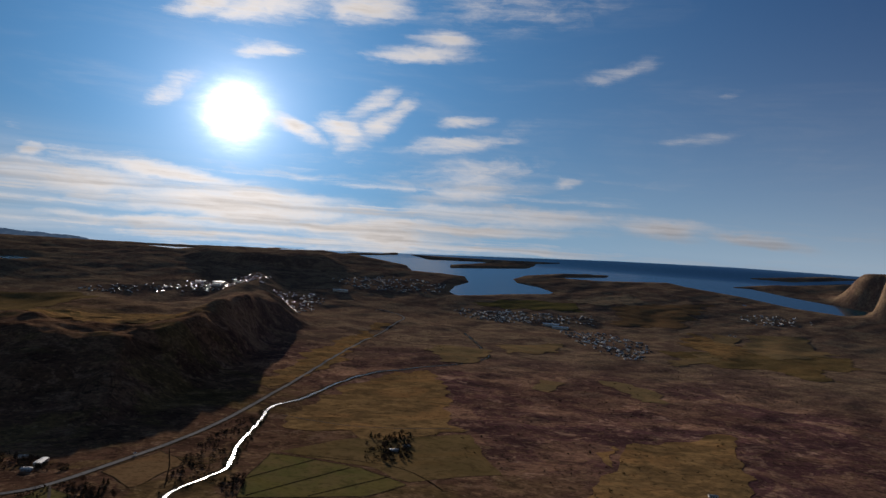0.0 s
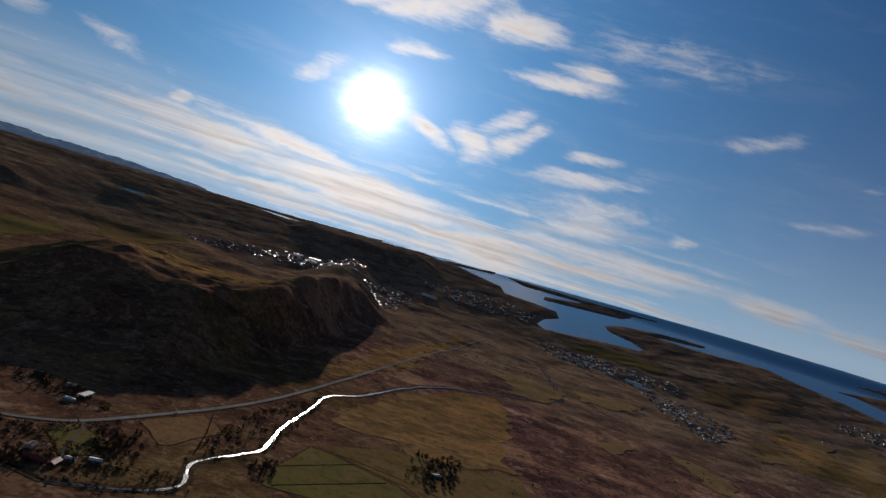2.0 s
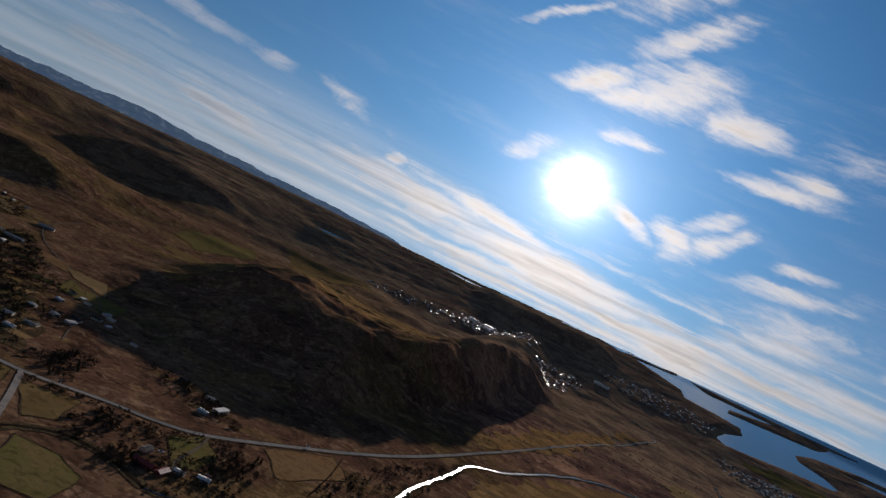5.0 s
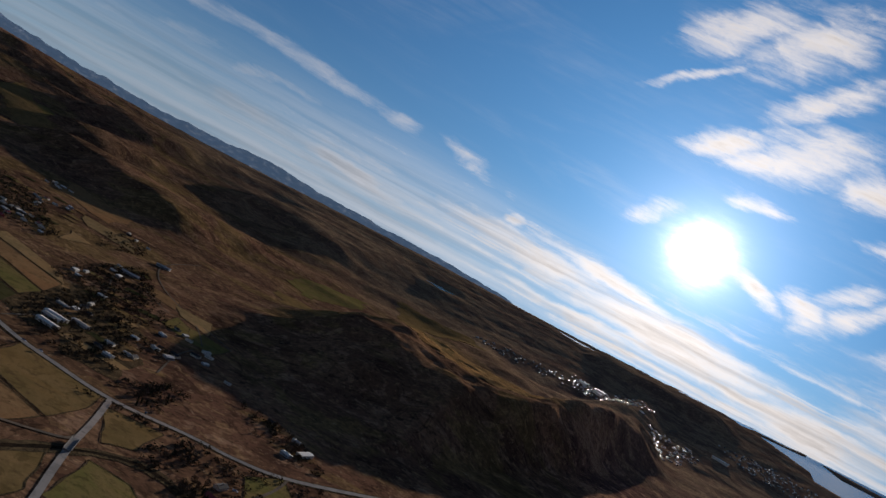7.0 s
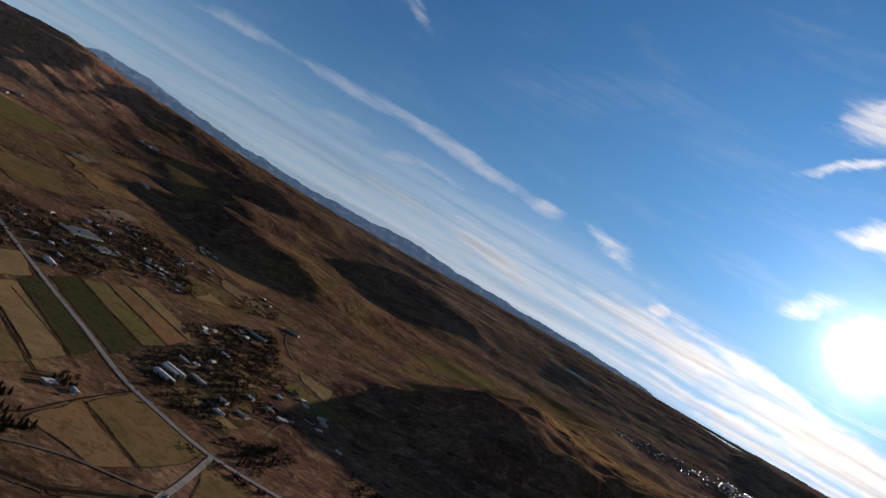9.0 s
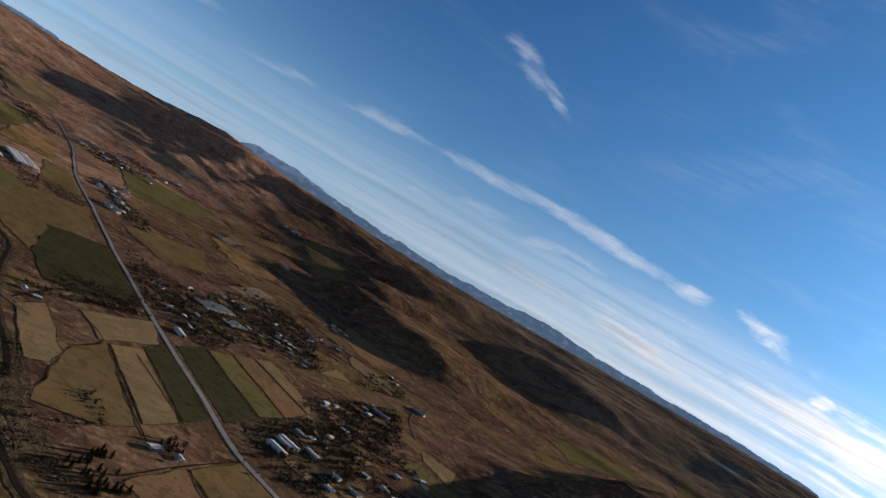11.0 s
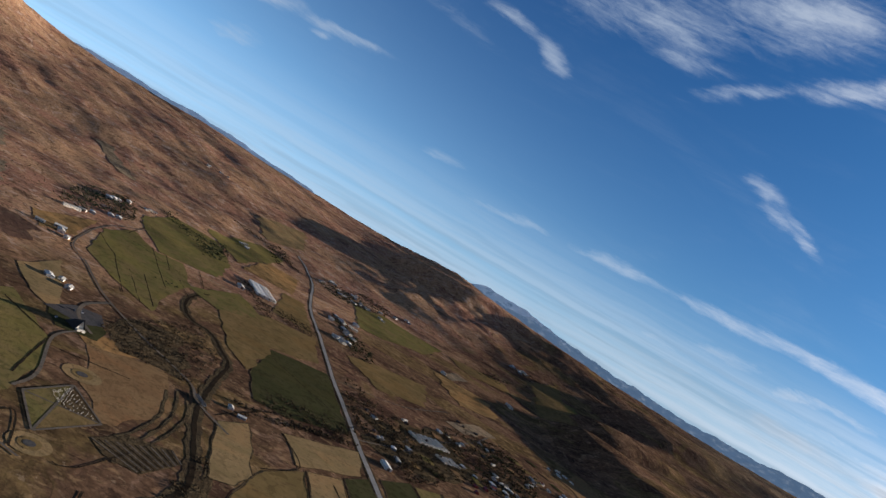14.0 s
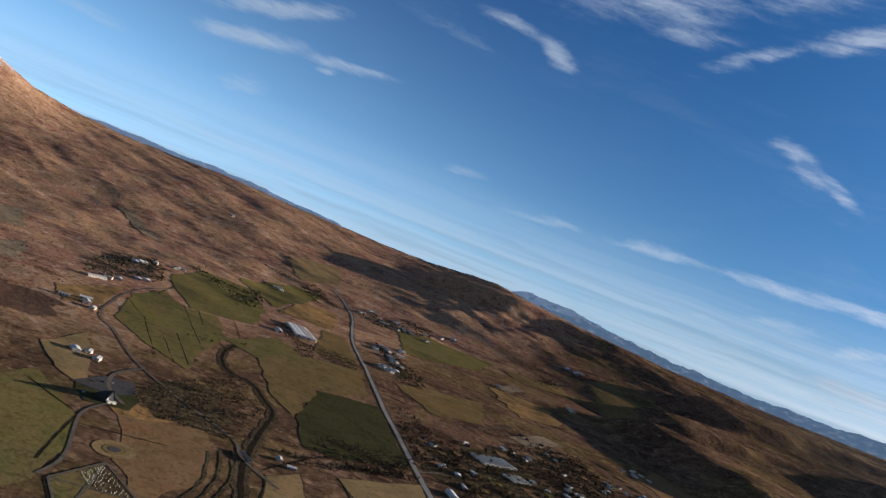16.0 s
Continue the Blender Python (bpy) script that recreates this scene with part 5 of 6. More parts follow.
def build_halls():
    """Large halls: the long glasshouse in the valley, the white halls on the moor and the bright roofs of the town."""
    def hall(x, y, long, wide, turn, roof, label, high=6.0, rise=1.6):
        ob = make_shed("white", roof, long, wide, high, high + rise, label, "hall")
        ob.matrix_basis = on_land(x, y, turn)
    glasshouse = empty("glasshouse_hall", "very large glasshouse of many bays by the river", "greenhouse")
    for n in range(4):
        bay = part("bay", gabled(bmesh.new(), 124, 10.9, 3.6, 3.95), ROOFS["white"] if n < 2 else GREENHOUSE_GLASS, glasshouse)
        bay.location = (0, n * 11 - 16, 0)
        part("gutter", box(bmesh.new(), -62.2, 62.2, 5.3, 5.7, 3.2, 3.7), ROOFS["grey"], bay)
        part("door", box(bmesh.new(), 61.97, 62.1, -1.4, 1.4, 0, 2.6), DOOR, bay)
    glasshouse.matrix_basis = on_land(-1822, 306, 15)
    hall(-1738, 268, 30, 12, 15, "grey", "low grey hall beside the glasshouse", 4.0, 1.0)
    hall(8, 2815, 55, 24, 0, "bright", "long bright white hall on the dark moor")
    hall(40, 2770, 55, 24, 0, "bright", "second bright white hall on the dark moor")
    hall(-1284, 2998, 46, 15, -10, "bright", "large bright-roofed hall in the town", 8, 1.0)
    hall(-1347, 2964, 38, 14, -10, "bright", "bright-roofed works hall in the town", 8, 1.0)
    hall(-1270, 2946, 40, 13, -10, "bright", "wide metal-roofed hall in the town", 8, 1.0)
    hall(-832, 3129, 60, 14, 10, "bright", "long white-roofed hall at the edge of the town", 7, 1.0)


build_halls()


def build_church():
    """A church whose steep dark roof climbs to a white gable."""
    ob = empty("church", "modern church with a steep dark roof and a white triangular gable", "church")
    bm = bmesh.new()
    back, front = -13.0, 12.0
    for side in (-1, 1):
        p = [(back, side * 9.0, 0.3), (front, side * 7.0, 0.3), (front, 0, 19.0), (back, 0, 6.0)]
        v = [bm.verts.new(q) for q in p] + [bm.verts.new((q[0], q[1] * 0.94, q[2] - 0.5)) for q in p]
        for f in ((0, 1, 2, 3), (7, 6, 5, 4), (0, 4, 5, 1), (1, 5, 6, 2), (2, 6, 7, 3), (3, 7, 4, 0)):
            bm.faces.new([v[i] for i in f])
    bmesh.ops.recalc_face_normals(bm, faces=bm.faces)
    part("roof", bm, ROOFS["dark"], ob, "steep dark slate roof")
    for name, x0, x1, w, h in (("gable", front - 2.6, front - 1.9, 6.4, 17.2), ("rear_gable", back - 0.3, back + 0.3, 9.0, 6.2)):
        bm = bmesh.new()
        v = [bm.verts.new(q) for x in (x0, x1) for q in ((x, -w, -2), (x, w, -2), (x, 0, h))]
        for f in ((2, 1, 0), (3, 4, 5), (0, 1, 4, 3), (1, 2, 5, 4), (2, 0, 3, 5)):
            bm.faces.new([v[i] for i in f])
        bmesh.ops.recalc_face_normals(bm, faces=bm.faces)
        part(name, bm, WALLS["white"], ob, "white triangular wall")
    part("porch", box(bmesh.new(), front, front + 4.5, -5.0, 5.0, -2, 3.4), WALLS["white"], ob, "low white porch")
    part("door", box(bmesh.new(), front + 4.46, front + 4.58, -1, 1, 0, 2.4), DOOR, ob)
    ob.matrix_basis = on_land(-912, 190, 40, size=0.8) @ Matrix.Diagonal((1, 1, 0.75, 1))
    field("dark", [(-960, 150), (-990, 180), (-950, 212), (-900, 215), (-885, 180), (-915, 160)], "dark lawn round the church", 2, 0.28, 8, "lawn")
    tagged(part_mesh("car_park", draped("car_park", [(-935, 150), (-990, 165), (-1005, 190), (-965, 205), (-930, 190)], 0.42, 8), WORN_ASPHALT), "dark asphalt car park by the church", "car park", kind="structure")


build_church()


def build_cemetery():
    """The walled graveyard with its crossing paths."""
    a, b, c, d, mid = (-690, 222), (-752, 240), (-700, 277), (-632, 250), (-694, 247)
    field("green", [a, b, mid], "trimmed green quarter of the graveyard", 0, 0.34, 8, "grave_plot")
    field("scrub", [b, c, mid], "grave quarter with rows of stones", 0, 0.34, 8, "grave_plot")
    field("olive", [c, d, mid], "trimmed grass quarter of the graveyard", 0, 0.34, 8, "grave_plot")
    field("green", [d, a, mid], "trimmed grass quarter of the graveyard", 0, 0.34, 8, "grave_plot")
    for line in ([a, b], [b, c], [c, d], [d, a], [a, c], [b, d]):
        ribbon("graveyard_path", line, 1.8, 0.5, GRAVEL, label="gravel path of the graveyard", category="path")
    bm = bmesh.new()
    for left, right in ((b, c), (((a[0] + b[0]) / 2, (a[1] + b[1]) / 2), b)):
        for row in range(8):
            for n in range(3 + row):
                if dice.random() < 0.25:
                    continue
                u, v = (row + 2) / 11.0, (n + 0.5 + dice.uniform(-0.25, 0.25)) / (3 + row)
                x = mid[0] + (left[0] + (right[0] - left[0]) * v - mid[0]) * u
                y = mid[1] + (left[1] + (right[1] - left[1]) * v - mid[1]) * u
                z = float(Z(np.array([x]), np.array([y]))[0]) + 0.2
                box(bm, x - 0.3, x + 0.3, y - 0.15, y + 0.15, z, z + dice.uniform(0.7, 1.1))
    tagged(part("gravestones", bm, WALLS["white"]), "rows of small pale gravestones", "gravestones", kind="stuff")
    # a plot with close rows of young trees beside it
    field("scrub", [(-668, 278), (-707, 297), (-722, 328), (-703, 338), (-648, 318), (-650, 292)], "dark planted plot beside the graveyard", 1, 0.3, 6, "planted_plot")
    for n in range(15):
        u = n / 14.0
        ribbon("furrow", [(-668 - 52 * u, 279 + 48 * u), (-650 - 52 * u, 316 + 22 * u)], 1.4, 0.46, DITCH if n % 2 else GRAVEL, label="furrow of a planted plot", category="furrow")


build_cemetery()


def build_bridges():
    for x, y, long, wide, turn, label in ((-462, 497, 22, 5.4, -40, "low concrete road bridge over the river"), (-882, 324, 24, 3.0, 30, "pale narrow footbridge over the river")):
        ob = empty("bridge", label, "bridge")
        part("deck", box(bmesh.new(), -long / 2, long / 2, -wide / 2, wide / 2, -0.6, 0.1), CONCRETE, ob)
        for side in (-1, 1):
            part("parapet", box(bmesh.new(), -long / 2, long / 2, side * wide / 2 - 0.15, side * wide / 2 + 0.15, 0.1, 1.0), CONCRETE, ob)
            part("pier", box(bmesh.new(), side * long * 0.28 - 0.5, side * long * 0.28 + 0.5, -wide * 0.4, wide * 0.4, -4.5, -0.6), CONCRETE, ob)
        ob.matrix_basis = on_land(x, y, turn, -1.5)


build_bridges()


def build_cars():
    paint = [plain("white_paint", (0.7, 0.7, 0.7), 0.25), plain("dark_paint", (0.05, 0.06, 0.08), 0.25), plain("red_paint", (0.4, 0.04, 0.03), 0.25)]
    tyre = plain("tyre_rubber", (0.02, 0.02, 0.02), 0.8)
    spots = [(-655, 540, 22, 0), (-637, 548, 22, 0), (-540, 600, 135, 1), (-1100, 496, 5, 0), (-440, 830, 85, 0), (-970, 178, 30, 0), (-960, 172, 30, 1), (-905, 172, 0, 0), (-420, 612, 60, 0), (-382, 628, 20, 2), (-600, 470, 10, 0), (-1350, 25, 0, 0)]
    for x, y, turn, kind in spots:
        ob = empty("car", ("white", "dark", "red")[kind] + " car standing on the road or yard", "car")
        part("body", box(bmesh.new(), -2.2, 2.2, -0.9, 0.9, 0.3, 0.95), paint[kind], ob)
        bm = box(bmesh.new(), -1.5, 1.0, -0.82, 0.82, 0.95, 1.5)
        for v in bm.verts:
            if v.co.z > 1.4:
                v.co.x, v.co.y = v.co.x * 0.75, v.co.y * 0.85
        part("cabin", bm, GLASS, ob, "dark glazed cabin")
        for wx in (-1.35, 1.35):
            for wy in (-0.85, 0.85):
                bm = bmesh.new()
                bmesh.ops.create_cone(bm, cap_ends=True, segments=12, radius1=0.33, radius2=0.33, depth=0.22, matrix=pose(wx, wy, 0.33, 90, 0, 0))
                part("wheel", bm, tyre, ob)
        ob.matrix_basis = on_land(x, y, turn, -1.1)


build_cars()


def town(poly, count, group, size, kinds, base=0.0):
    """Far houses scattered in rows within an outline."""
    xs, ys = [p[0] for p in poly], [p[1] for p in poly]
    put, tries = 0, 0
    while put < count and tries < count * 40:
        tries += 1
        x, y = dice.uniform(min(xs), max(xs)), dice.uniform(min(ys), max(ys))
        if float(inside(poly, np.array([x]), np.array([y]))[0]) > 0:
            HOUSES[dice.choice(kinds)].place(on_land(x, y, base + dice.choice((0, 90)) + dice.uniform(-12, 12), size=0.55 * size * dice.uniform(0.8, 1.3)), group)
            put += 1


def build_towns():
    town([(-1425, 3020), (-1294, 3100), (-1202, 3285), (-1096, 3006), (-1164, 2790), (-1300, 2847)], 36, "houses of the far town", 1.2, (0, 3, 0))
    town([(-1600, 2560), (-1480, 2760), (-1330, 2960), (-1250, 2900), (-1400, 2650), (-1530, 2500)], 18, "houses behind the hill", 1.0, (0, 3, 2))
    town([(-870, 2480), (-940, 2800), (-860, 2850), (-790, 2560)], 16, "houses on the slope below the town", 1.0, (0, 3, 3))
    town([(-1036, 2965), (-897, 3020), (-808, 2799), (-961, 2783)], 20, "houses at the town's edge", 1.1, (3, 3, 0))
    town([(-953, 3453), (-758, 3678), (-485, 3595), (-458, 3332), (-773, 3251)], 36, "houses of the coastal town", 1.1, (0, 3, 2))
    town([(-359, 2972), (-158, 3053), (160, 3050), (154, 2897), (-234, 2784)], 42, "houses of the village on the plain", 1.2, (0, 0, 3, 2))
    town([(55, 2605), (165, 2690), (280, 2380), (230, 2065), (140, 2230)], 20, "houses of the small estate", 1.1, (0, 3, 2))
    town([(756, 3308), (919, 3365), (1005, 3230), (878, 3126), (739, 3140)], 10, "houses by the fjord", 1.2, (0, 2))




def far_roofs(polys, per_hectare):
    """The many small houses of the far towns, joined."""
    bm = bmesh.new()
    gen = np.random.RandomState(8)
    for poly in polys:
        xs, ys = np.array([p[0] for p in poly]), np.array([p[1] for p in poly])
        n = int((xs.max() - xs.min()) * (ys.max() - ys.min()) / 1e4 * per_hectare)
        px, py = gen.uniform(xs.min(), xs.max(), n), gen.uniform(ys.min(), ys.max(), n)
        keep = inside(poly, px, py) > -20
        for x, y, z in zip(px[keep], py[keep], Z(px[keep], py[keep])):
            long, wide, eaves, turn = gen.uniform(4, 9), gen.uniform(3.5, 5.5), gen.uniform(2, 3.2), gen.uniform(0, 3.14)
            bit = gabled(bmesh.new(), long, wide, eaves, eaves + gen.uniform(0.2, 0.9))
            for v in bit.verts:
                a, b = v.co.x, v.co.y
                v.co = (x + a * math.cos(turn) - b * math.sin(turn), y + a * math.sin(turn) + b * math.cos(turn), z + v.co.z)
            mesh = bpy.data.meshes.new("bit")
            bit.to_mesh(mesh)
            bit.free()
            bm.from_mesh(mesh)
            bpy.data.meshes.remove(mesh)
    tagged(part("far_houses", bm, FAR_ROOF), "rows of small pale houses of the far towns", "houses", kind="stuff")


far_roofs([[(-1425, 3020), (-1294, 3100), (-1202, 3285), (-1096, 3006), (-1164, 2790), (-1300, 2847)],
               [(-1600, 2560), (-1480, 2760), (-1330, 2960), (-1250, 2900), (-1400, 2650), (-1530, 2500)], [(-870, 2480), (-940, 2800), (-860, 2850), (-790, 2560)],
               [(-1036, 2965), (-897, 3020), (-808, 2799), (-961, 2783)],
               [(-953, 3453), (-758, 3678), (-485, 3595), (-458, 3332), (-773, 3251)],
               [(-359, 2972), (-158, 3053), (160, 3050), (154, 2897), (-234, 2784)],
               [(55, 2605), (165, 2690), (280, 2380), (230, 2065), (140, 2230)],
               [(756, 3308), (919, 3365), (1005, 3230), (878, 3126), (739, 3140)], [(-330, 3010), (-120, 3080), (60, 2960), (-60, 2830), (-234, 2784)], [(40, 2690), (165, 2690), (290, 2420), (230, 2080), (120, 2330)]], 11.0)
build_towns()

# ---------------------------------------------------------------- trees and scrub
BARK = plain("bark", (0.07, 0.05, 0.035), 0.9)
TWIGS = material("bare_twigs", speckled((0.115, 0.082, 0.058), (0.08, 0.06, 0.043), 6, (0.15, 0.115, 0.075), 1.5), 0.95, specular=0.1)
NEEDLES = material("spruce_needles", speckled((0.045, 0.052, 0.03), (0.06, 0.064, 0.036), 5, (0.034, 0.038, 0.022), 1.2), 0.95, specular=0.1)
BUSH = material("dark_bushes", speckled((0.075, 0.056, 0.036), (0.1, 0.078, 0.046), 9, (0.045, 0.035, 0.024), 2), 0.95, specular=0.1)


def trunk_mesh(bm, high, radius, limbs, rnd):
    def limb(a, b, r0, r1):
        way = (b - a).normalized()
        side = way.orthogonal().normalized()
        up = way.cross(side)
        rings = []
        for p, r in ((a, r0), (b, r1)):
            rings.append([bm.verts.new(p + side * (r * math.cos(k * 1.2566)) + up * (r * math.sin(k * 1.2566))) for k in range(5)])
        for k in range(5):
            bm.faces.new((rings[0][k], rings[0][(k + 1) % 5], rings[1][(k + 1) % 5], rings[1][k]))
    limb(Vector((0, 0, -1)), Vector((0, 0, high)), radius, radius * 0.25)
    for n in range(limbs):
        z = high * rnd.uniform(0.25, 0.8)
        a = rnd.uniform(0, 6.28)
        reach = high * rnd.uniform(0.2, 0.4)
        limb(Vector((0, 0, z)), Vector((math.cos(a) * reach, math.sin(a) * reach, z + reach * 0.8)), radius * 0.35, radius * 0.1)
    return bm


def clump(bm, at, size, rnd):
    """A small crooked tuft of leaves or twigs."""
    for _ in range(2):
        n = Vector((rnd.gauss(0, 1), rnd.gauss(0, 1), rnd.gauss(0, 1))).normalized()
        s = n.orthogonal().normalized() * size * rnd.uniform(0.6, 1.1)
        t = n.cross(s).normalized() * size * rnd.uniform(0.4, 0.9)
        bm.faces.new([bm.verts.new(at + q) for q in (-s, -t * 0.8, s * 0.9, t)])


def make_tree(kind, seed):
    rnd = random.Random(seed)
    label = {"bare": "bare brown deciduous tree with a twiggy crown", "spruce": "dark green spruce tree"}[kind]
    ob = empty("tree", label, "tree")
    high = 7.0
    part("trunk", trunk_mesh(bmesh.new(), high * 0.8, 0.28, 6, rnd), BARK, ob)
    bm = bmesh.new()
    lean = [rnd.uniform(0.75, 1.2) for _ in range(8)]
    for _ in range(300):
        a = rnd.uniform(0, 6.28)
        if kind == "spruce":
            z = high * (rnd.random() ** 1.4) * 0.97 + 0.4
            wide = 2.9 * (1 - z / (high + 0.6)) * lean[int(a / 6.2832 * 8) % 8] * (0.8 + 0.25 * math.sin(z * 4.2))
        else:
            z = high * (0.25 + 0.75 * rnd.random())
            u = (z / high - 0.62) / 0.42
            wide = 3.4 * math.sqrt(max(0.05, 1 - u * u)) * lean[int(a / 6.2832 * 8) % 8]
        d = wide * math.sqrt(rnd.random())
        clump(bm, Vector((math.cos(a) * d, math.sin(a) * d, z)), 0.43, rnd)
    part("crown", bm, NEEDLES if kind == "spruce" else TWIGS, ob, "dark needles" if kind == "spruce" else "leafless twigs")
    return ob


TREES = [Stock(lambda: make_tree("bare", 1)), Stock(lambda: make_tree("bare", 2)), Stock(lambda: make_tree("bare", 3)), Stock(lambda: make_tree("spruce", 4)), Stock(lambda: make_tree("spruce", 5))]


def wood(poly, count, group, kinds, low=0.7, high=1.25):
    xs, ys = [p[0] for p in poly], [p[1] for p in poly]
    put, tries = 0, 0
    while put < count and tries < count * 40:
        tries += 1
        x, y = dice.uniform(min(xs), max(xs)), dice.uniform(min(ys), max(ys))
        if float(inside(poly, np.array([x]), np.array([y]))[0]) > 0:
            TREES[dice.choice(kinds)].place(on_land(x, y, dice.uniform(0, 360), 0.5, 0.75 * dice.uniform(low, high)), group)
            put += 1


def thicket(name, polys, per_hectare, size, mat, label, category):
    """Bushes too many to count, as one mesh."""
    rnd = random.Random(len(name) * 7 + int(per_hectare))
    spots = []
    for poly in polys:
        xs, ys = np.array([p[0] for p in poly]), np.array([p[1] for p in poly])
        area = (xs.max() - xs.min()) * (ys.max() - ys.min()) / 1e4
        n = int(area * per_hectare)
        gen = np.random.RandomState(n + 3)
        px, py = gen.uniform(xs.min(), xs.max(), n), gen.uniform(ys.min(), ys.max(), n)
        keep = (inside(poly, px, py) > -4 * gen.rand(n)) & (rough(px, py, 70.0) + gen.uniform(-0.6, 0.6, n) > -0.35)
        spots += list(zip(px[keep], py[keep], Z(px[keep], py[keep])))
    co, faces = [], []
    for x, y, z in spots:
        s = size * rnd.uniform(0.5, 1.4)
        for _ in range(12):
            a, d, h = rnd.uniform(0, 6.28), s * math.sqrt(rnd.random()), s * rnd.uniform(0.1, 1.1)
            at = np.array((x + math.cos(a) * d, y + math.sin(a) * d, z + h))
            n = len(co)
            for _ in range(3):
                co.append(tuple(at + np.array((rnd.uniform(-1, 1), rnd.uniform(-1, 1), rnd.uniform(-0.7, 0.7))) * s * 0.72))
            faces.append((n, n + 1, n + 2))
    mesh = bpy.data.meshes.new(name)
    mesh.from_pydata(co, [], faces)
    tagged(part_mesh(name, mesh, mat), label, category, kind="stuff")


def build_woods():
    mixed, bare, fir = (0, 1, 2, 3), (0, 1, 2), (3, 4)
    wood([(-575, 415), (-555, 427), (-520, 428), (-500, 405), (-540, 385)], 34, "spruce wood by the river field", fir, 0.9, 1.3)
    wood([(-635, 460), (-655, 485), (-620, 482), (-605, 455)], 12, "trees round the lone house", mixed)
    wood([(-740, 560), (-920, 750), (-790, 715), (-640, 628), (-640, 575)], 60, "garden trees by the long barns", mixed)
    wood([(-605, 620), (-620, 680), (-570, 645), (-555, 600)], 18, "spruces by the road", (3, 4, 0))
    wood([(-475, 575), (-490, 625), (-460, 600), (-435, 550)], 10, "trees beside the road", mixed)
    wood([(-415, 660), (-440, 720), (-395, 720), (-355, 645), (-372, 612), (-400, 600)], 34, "trees round the riverside farm", mixed)
    wood([(-440, 610), (-395, 570), (-400, 548), (-425, 560)], 10, "trees behind the red barns", mixed)
    wood([(-290, 775), (-318, 800), (-300, 730), (-278, 732)], 10, "trees on the river bend", mixed)
    wood([(-225, 1040), (-170, 1070), (-150, 910), (-195, 895)], 26, "trees round the house on the knoll", mixed, 0.9, 1.4)
    wood([(-1205, 540), (-1390, 685), (-1060, 605), (-1020, 565), (-1080, 530)], 46, "garden trees round the greenhouses", mixed)
    wood([(-1045, 780), (-1115, 915), (-830, 790), (-830, 740), (-920, 750)], 30, "trees at the foot of the hill", mixed)
    wood([(-520, 735), (-600, 775), (-570, 790), (-480, 760)], 14, "trees in the hill's shade", bare)
    thicket("distant_woods", [[(-1505, 780), (-1420, 870), (-1170, 780), (-1185, 690)], [(-2105, 470), (-1985, 515), (-1790, 580), (-1675, 565), (-1645, 520)], [(-2660, 420), (-2860, 605), (-2805, 700), (-2635, 655), (-2480, 480)], [(-1605, -70), (-1800, -110), (-2165, -85), (-1765, 15), (-1745, -40), (-1570, -30)], [(-2255, -20), (-2270, 0), (-2155, 105), (-2135, 80)], [(-1985, 130), (-2305, 155), (-2020, 195), (-1870, 165)], [(-1375, 160), (-1420, 200), (-1390, 205), (-1360, 175)], [(-2672, 249), (-2837, 267), (-2792, 315), (-2657, 289)],
              [(-1880, 500), (-2100, 470), (-1900, 560), (-1700, 520)], [(-2566, 989), (-2733, 1094), (-2698, 1146), (-2533, 1041)], [(-2949, 1208), (-3029, 1295), (-2983, 1327)], [(-2480, 480), (-2760, 461), (-2605, 618), (-2500, 560)],
              [(-2270, -21), (-2350, -2), (-2119, 90), (-2012, 99)], [(-2028, 102), (-2243, 94), (-2120, 203), (-1981, 214), (-1877, 167)], [(-2784, 237), (-2847, 270), (-2721, 331), (-2631, 301)], [(-1665, -94), (-1978, -134), (-2106, -58), (-1811, 21), (-1757, -36), (-1592, -28)]], 120, 2.3, NEEDLES, "dark woods and shelter belts far up the valley", "woods")
    thicket("river_scrub", [[(-970, 200), (-1080, 215), (-1200, 275), (-1085, 320), (-925, 305), (-910, 235)], [(-745, 352), (-690, 362), (-600, 350), (-530, 385), (-480, 400), (-560, 335), (-700, 340)], [(-455, 540), (-330, 570), (-300, 640), (-330, 660), (-420, 575)], [(-345, 700), (-380, 800), (-420, 1040), (-400, 1150), (-370, 1020), (-310, 780)], [(-1066, 380), (-1010, 385), (-1075, 500), (-1110, 495)], [(-1774, 249), (-1849, 266), (-1701, 345), (-1558, 347), (-1541, 328), (-1683, 308)], [(-1722, 343), (-1738, 382), (-1687, 438), (-1605, 432), (-1595, 375)]], 330, 1.5, BUSH, "dark leafless scrub along the river", "scrub")
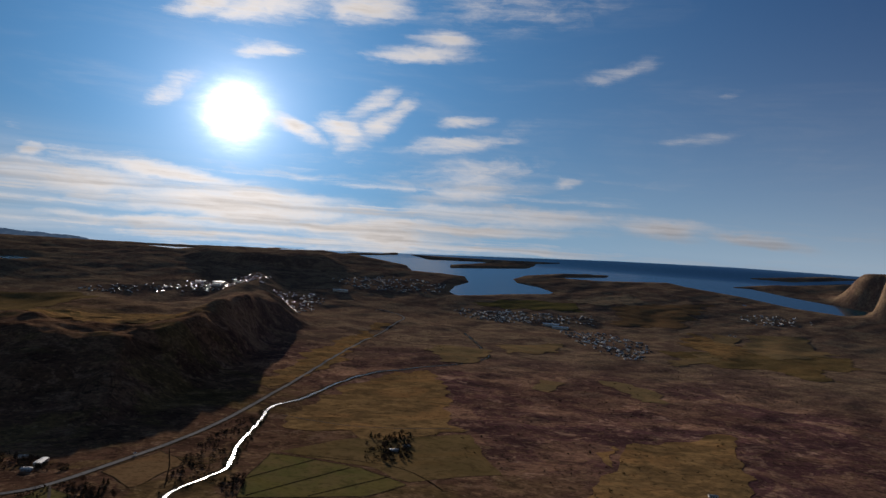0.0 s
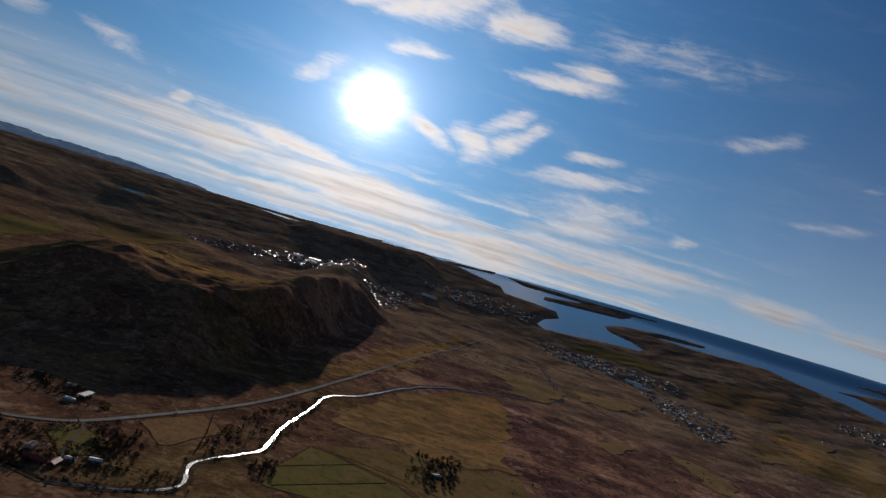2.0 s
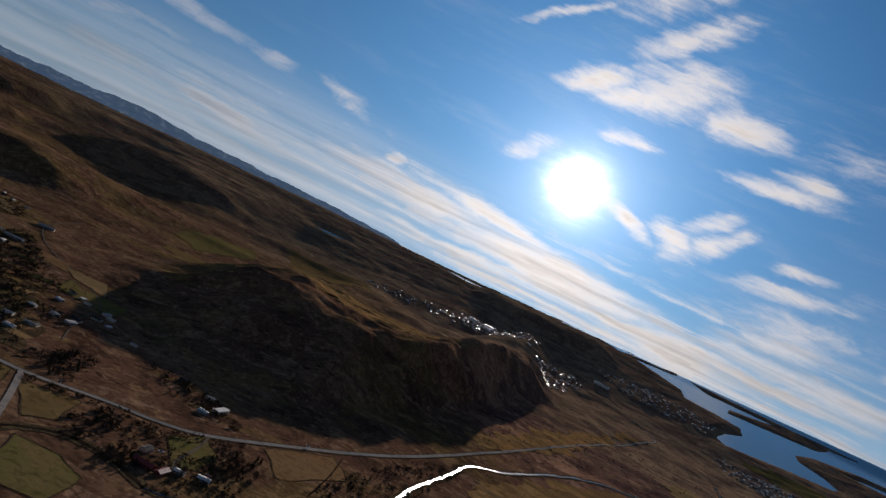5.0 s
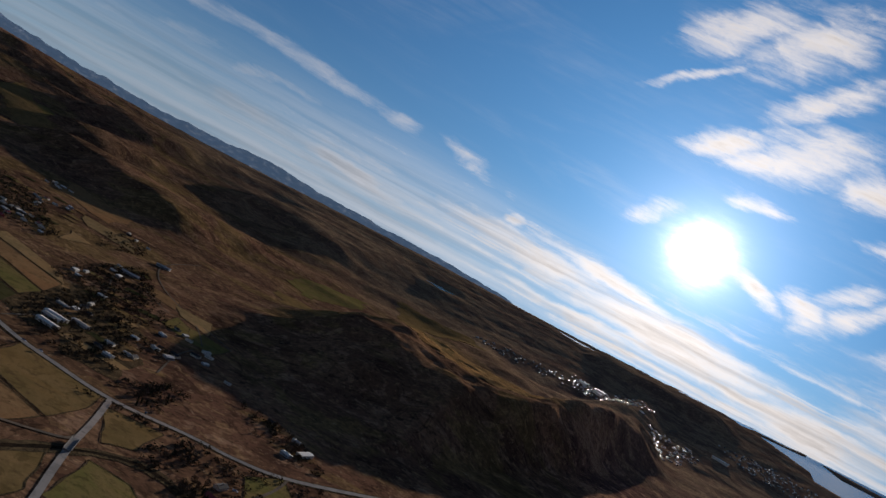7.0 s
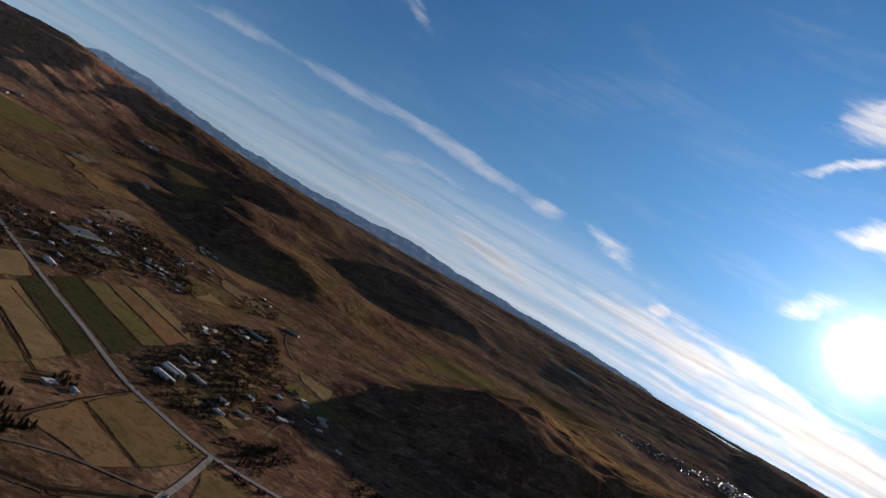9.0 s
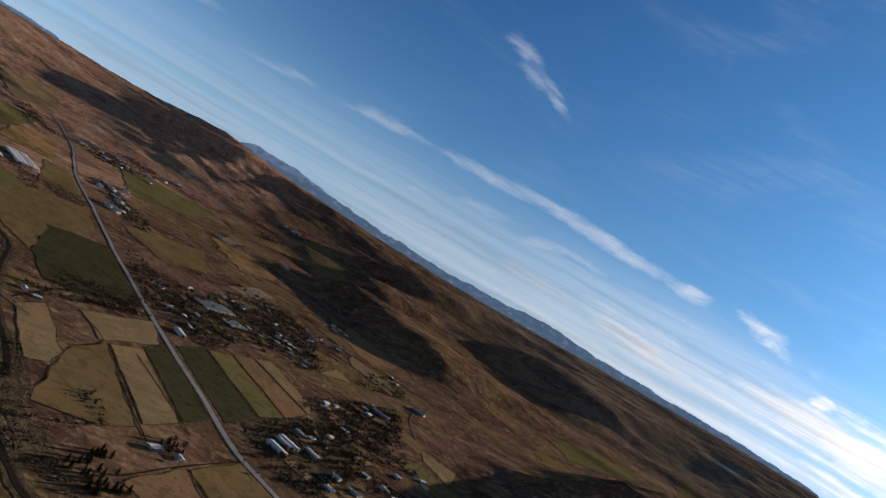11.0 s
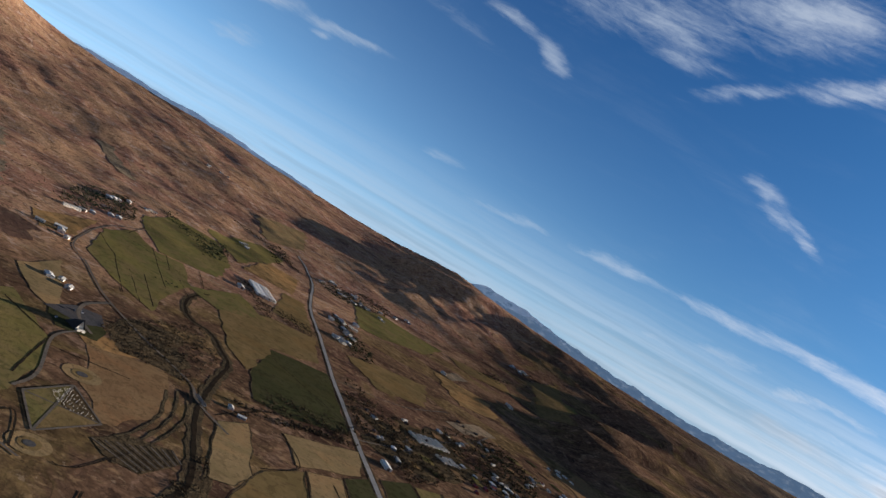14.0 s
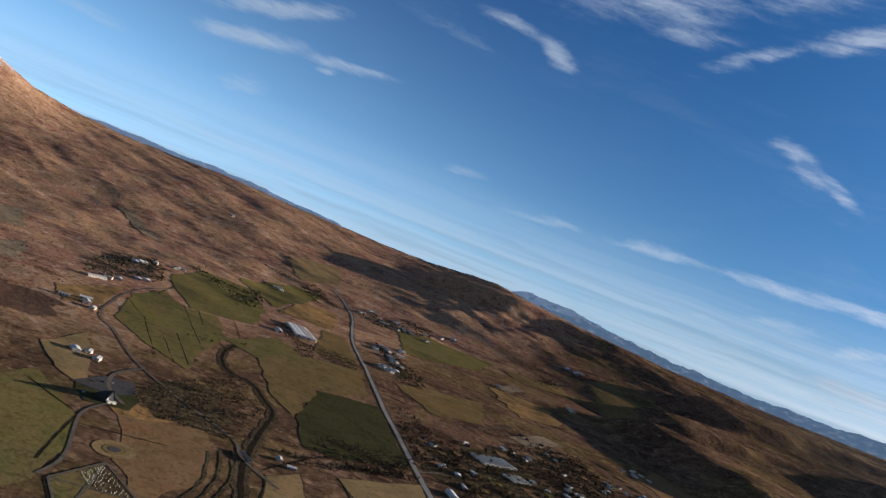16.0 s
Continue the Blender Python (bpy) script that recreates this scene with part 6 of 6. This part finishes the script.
    thicket("garden_hedges", [[(-740, 560), (-930, 760), (-790, 725), (-640, 628), (-640, 575)], [(-1205, 540), (-1400, 690), (-1180, 700), (-1020, 575)], [(-1045, 780), (-1125, 925), (-830, 800), (-755, 680), (-920, 750)], [(-470, 640), (-440, 720), (-350, 650), (-362, 590), (-440, 560)], [(-225, 1040), (-170, 1070), (-150, 910), (-195, 895)], [(-290, 775), (-318, 800), (-300, 730), (-278, 732)], [(-600, 770), (-480, 735), (-470, 765), (-560, 795)], [(-945, 350), (-1065, 495), (-1030, 490), (-950, 405), (-905, 355)], [(-650, 400), (-690, 415), (-625, 420), (-610, 405)], [(-570, 340), (-600, 360), (-620, 400), (-600, 400), (-545, 345)], [(-960, 695), (-1015, 765), (-960, 745), (-905, 685)], [(-1305, 945), (-1330, 1040), (-1210, 970), (-1175, 870)]], 200, 2.0, BUSH, "dark hedges and shrubs between the gardens", "hedges")
    thicket("shelter_belts", [[(-1410, 495), (-1325, 550), (-1295, 590), (-1270, 600), (-1085, 560), (-1145, 630), (-1040, 605), (-1000, 565), (-1125, 510)], [(-1455, 685), (-1540, 835), (-1365, 845), (-1160, 790), (-1105, 735), (-1205, 690), (-1285, 670)], [(-735, 540), (-865, 670), (-1065, 820), (-1110, 920), (-970, 860), (-855, 755), (-820, 670), (-785, 620)],
              [(-760, 665), (-795, 715), (-735, 745), (-695, 720), (-705, 675)], [(-595, 620), (-635, 675), (-610, 675), (-555, 625), (-570, 610)], [(-460, 550), (-505, 610), (-500, 625), (-440, 555)], [(-630, 770), (-570, 775), (-530, 795), (-500, 750), (-540, 725)], [(-670, 630), (-685, 655), (-640, 635), (-625, 615)], [(-600, 595), (-640, 690), (-600, 690), (-550, 620)], [(-480, 560), (-500, 640), (-465, 610), (-430, 545)]], 150, 2.4, BUSH, "dense dark shelter belts of leafless trees round the farms", "shelter belts")
    thicket("hedge_rows", [[(-985, 383), (-1000, 380), (-1072, 492), (-1060, 496)], [(-950, 402), (-962, 396), (-1042, 498), (-1026, 500)], [(-560, 560), (-575, 550), (-470, 650), (-460, 640)], [(-1300, 500), (-1310, 490), (-1130, 505), (-1130, 515)],
              [(-2865, 90), (-2875, 110), (-2795, 230), (-2780, 215)], [(-2726, 280), (-2740, 300), (-2615, 375), (-2600, 360)], [(-2769, 230), (-2780, 250), (-2565, 310), (-2550, 290)]], 420, 1.9, BUSH, "dark leafless hedge rows along the ditches", "hedges")
    thicket("moor_tufts", [[(-150, 1050), (400, 2300), (700, 2200), (250, 850), (0, 850)], [(-1100, -60), (-1700, -300), (-2200, -250), (-1900, -30), (-1300, -40)], [(-560, 1300), (-620, 2200), (-200, 2200), (-300, 1650), (-400, 1400)]], 12, 1.4, BUSH, "dark tussocks on the moor", "tussocks")


build_woods()
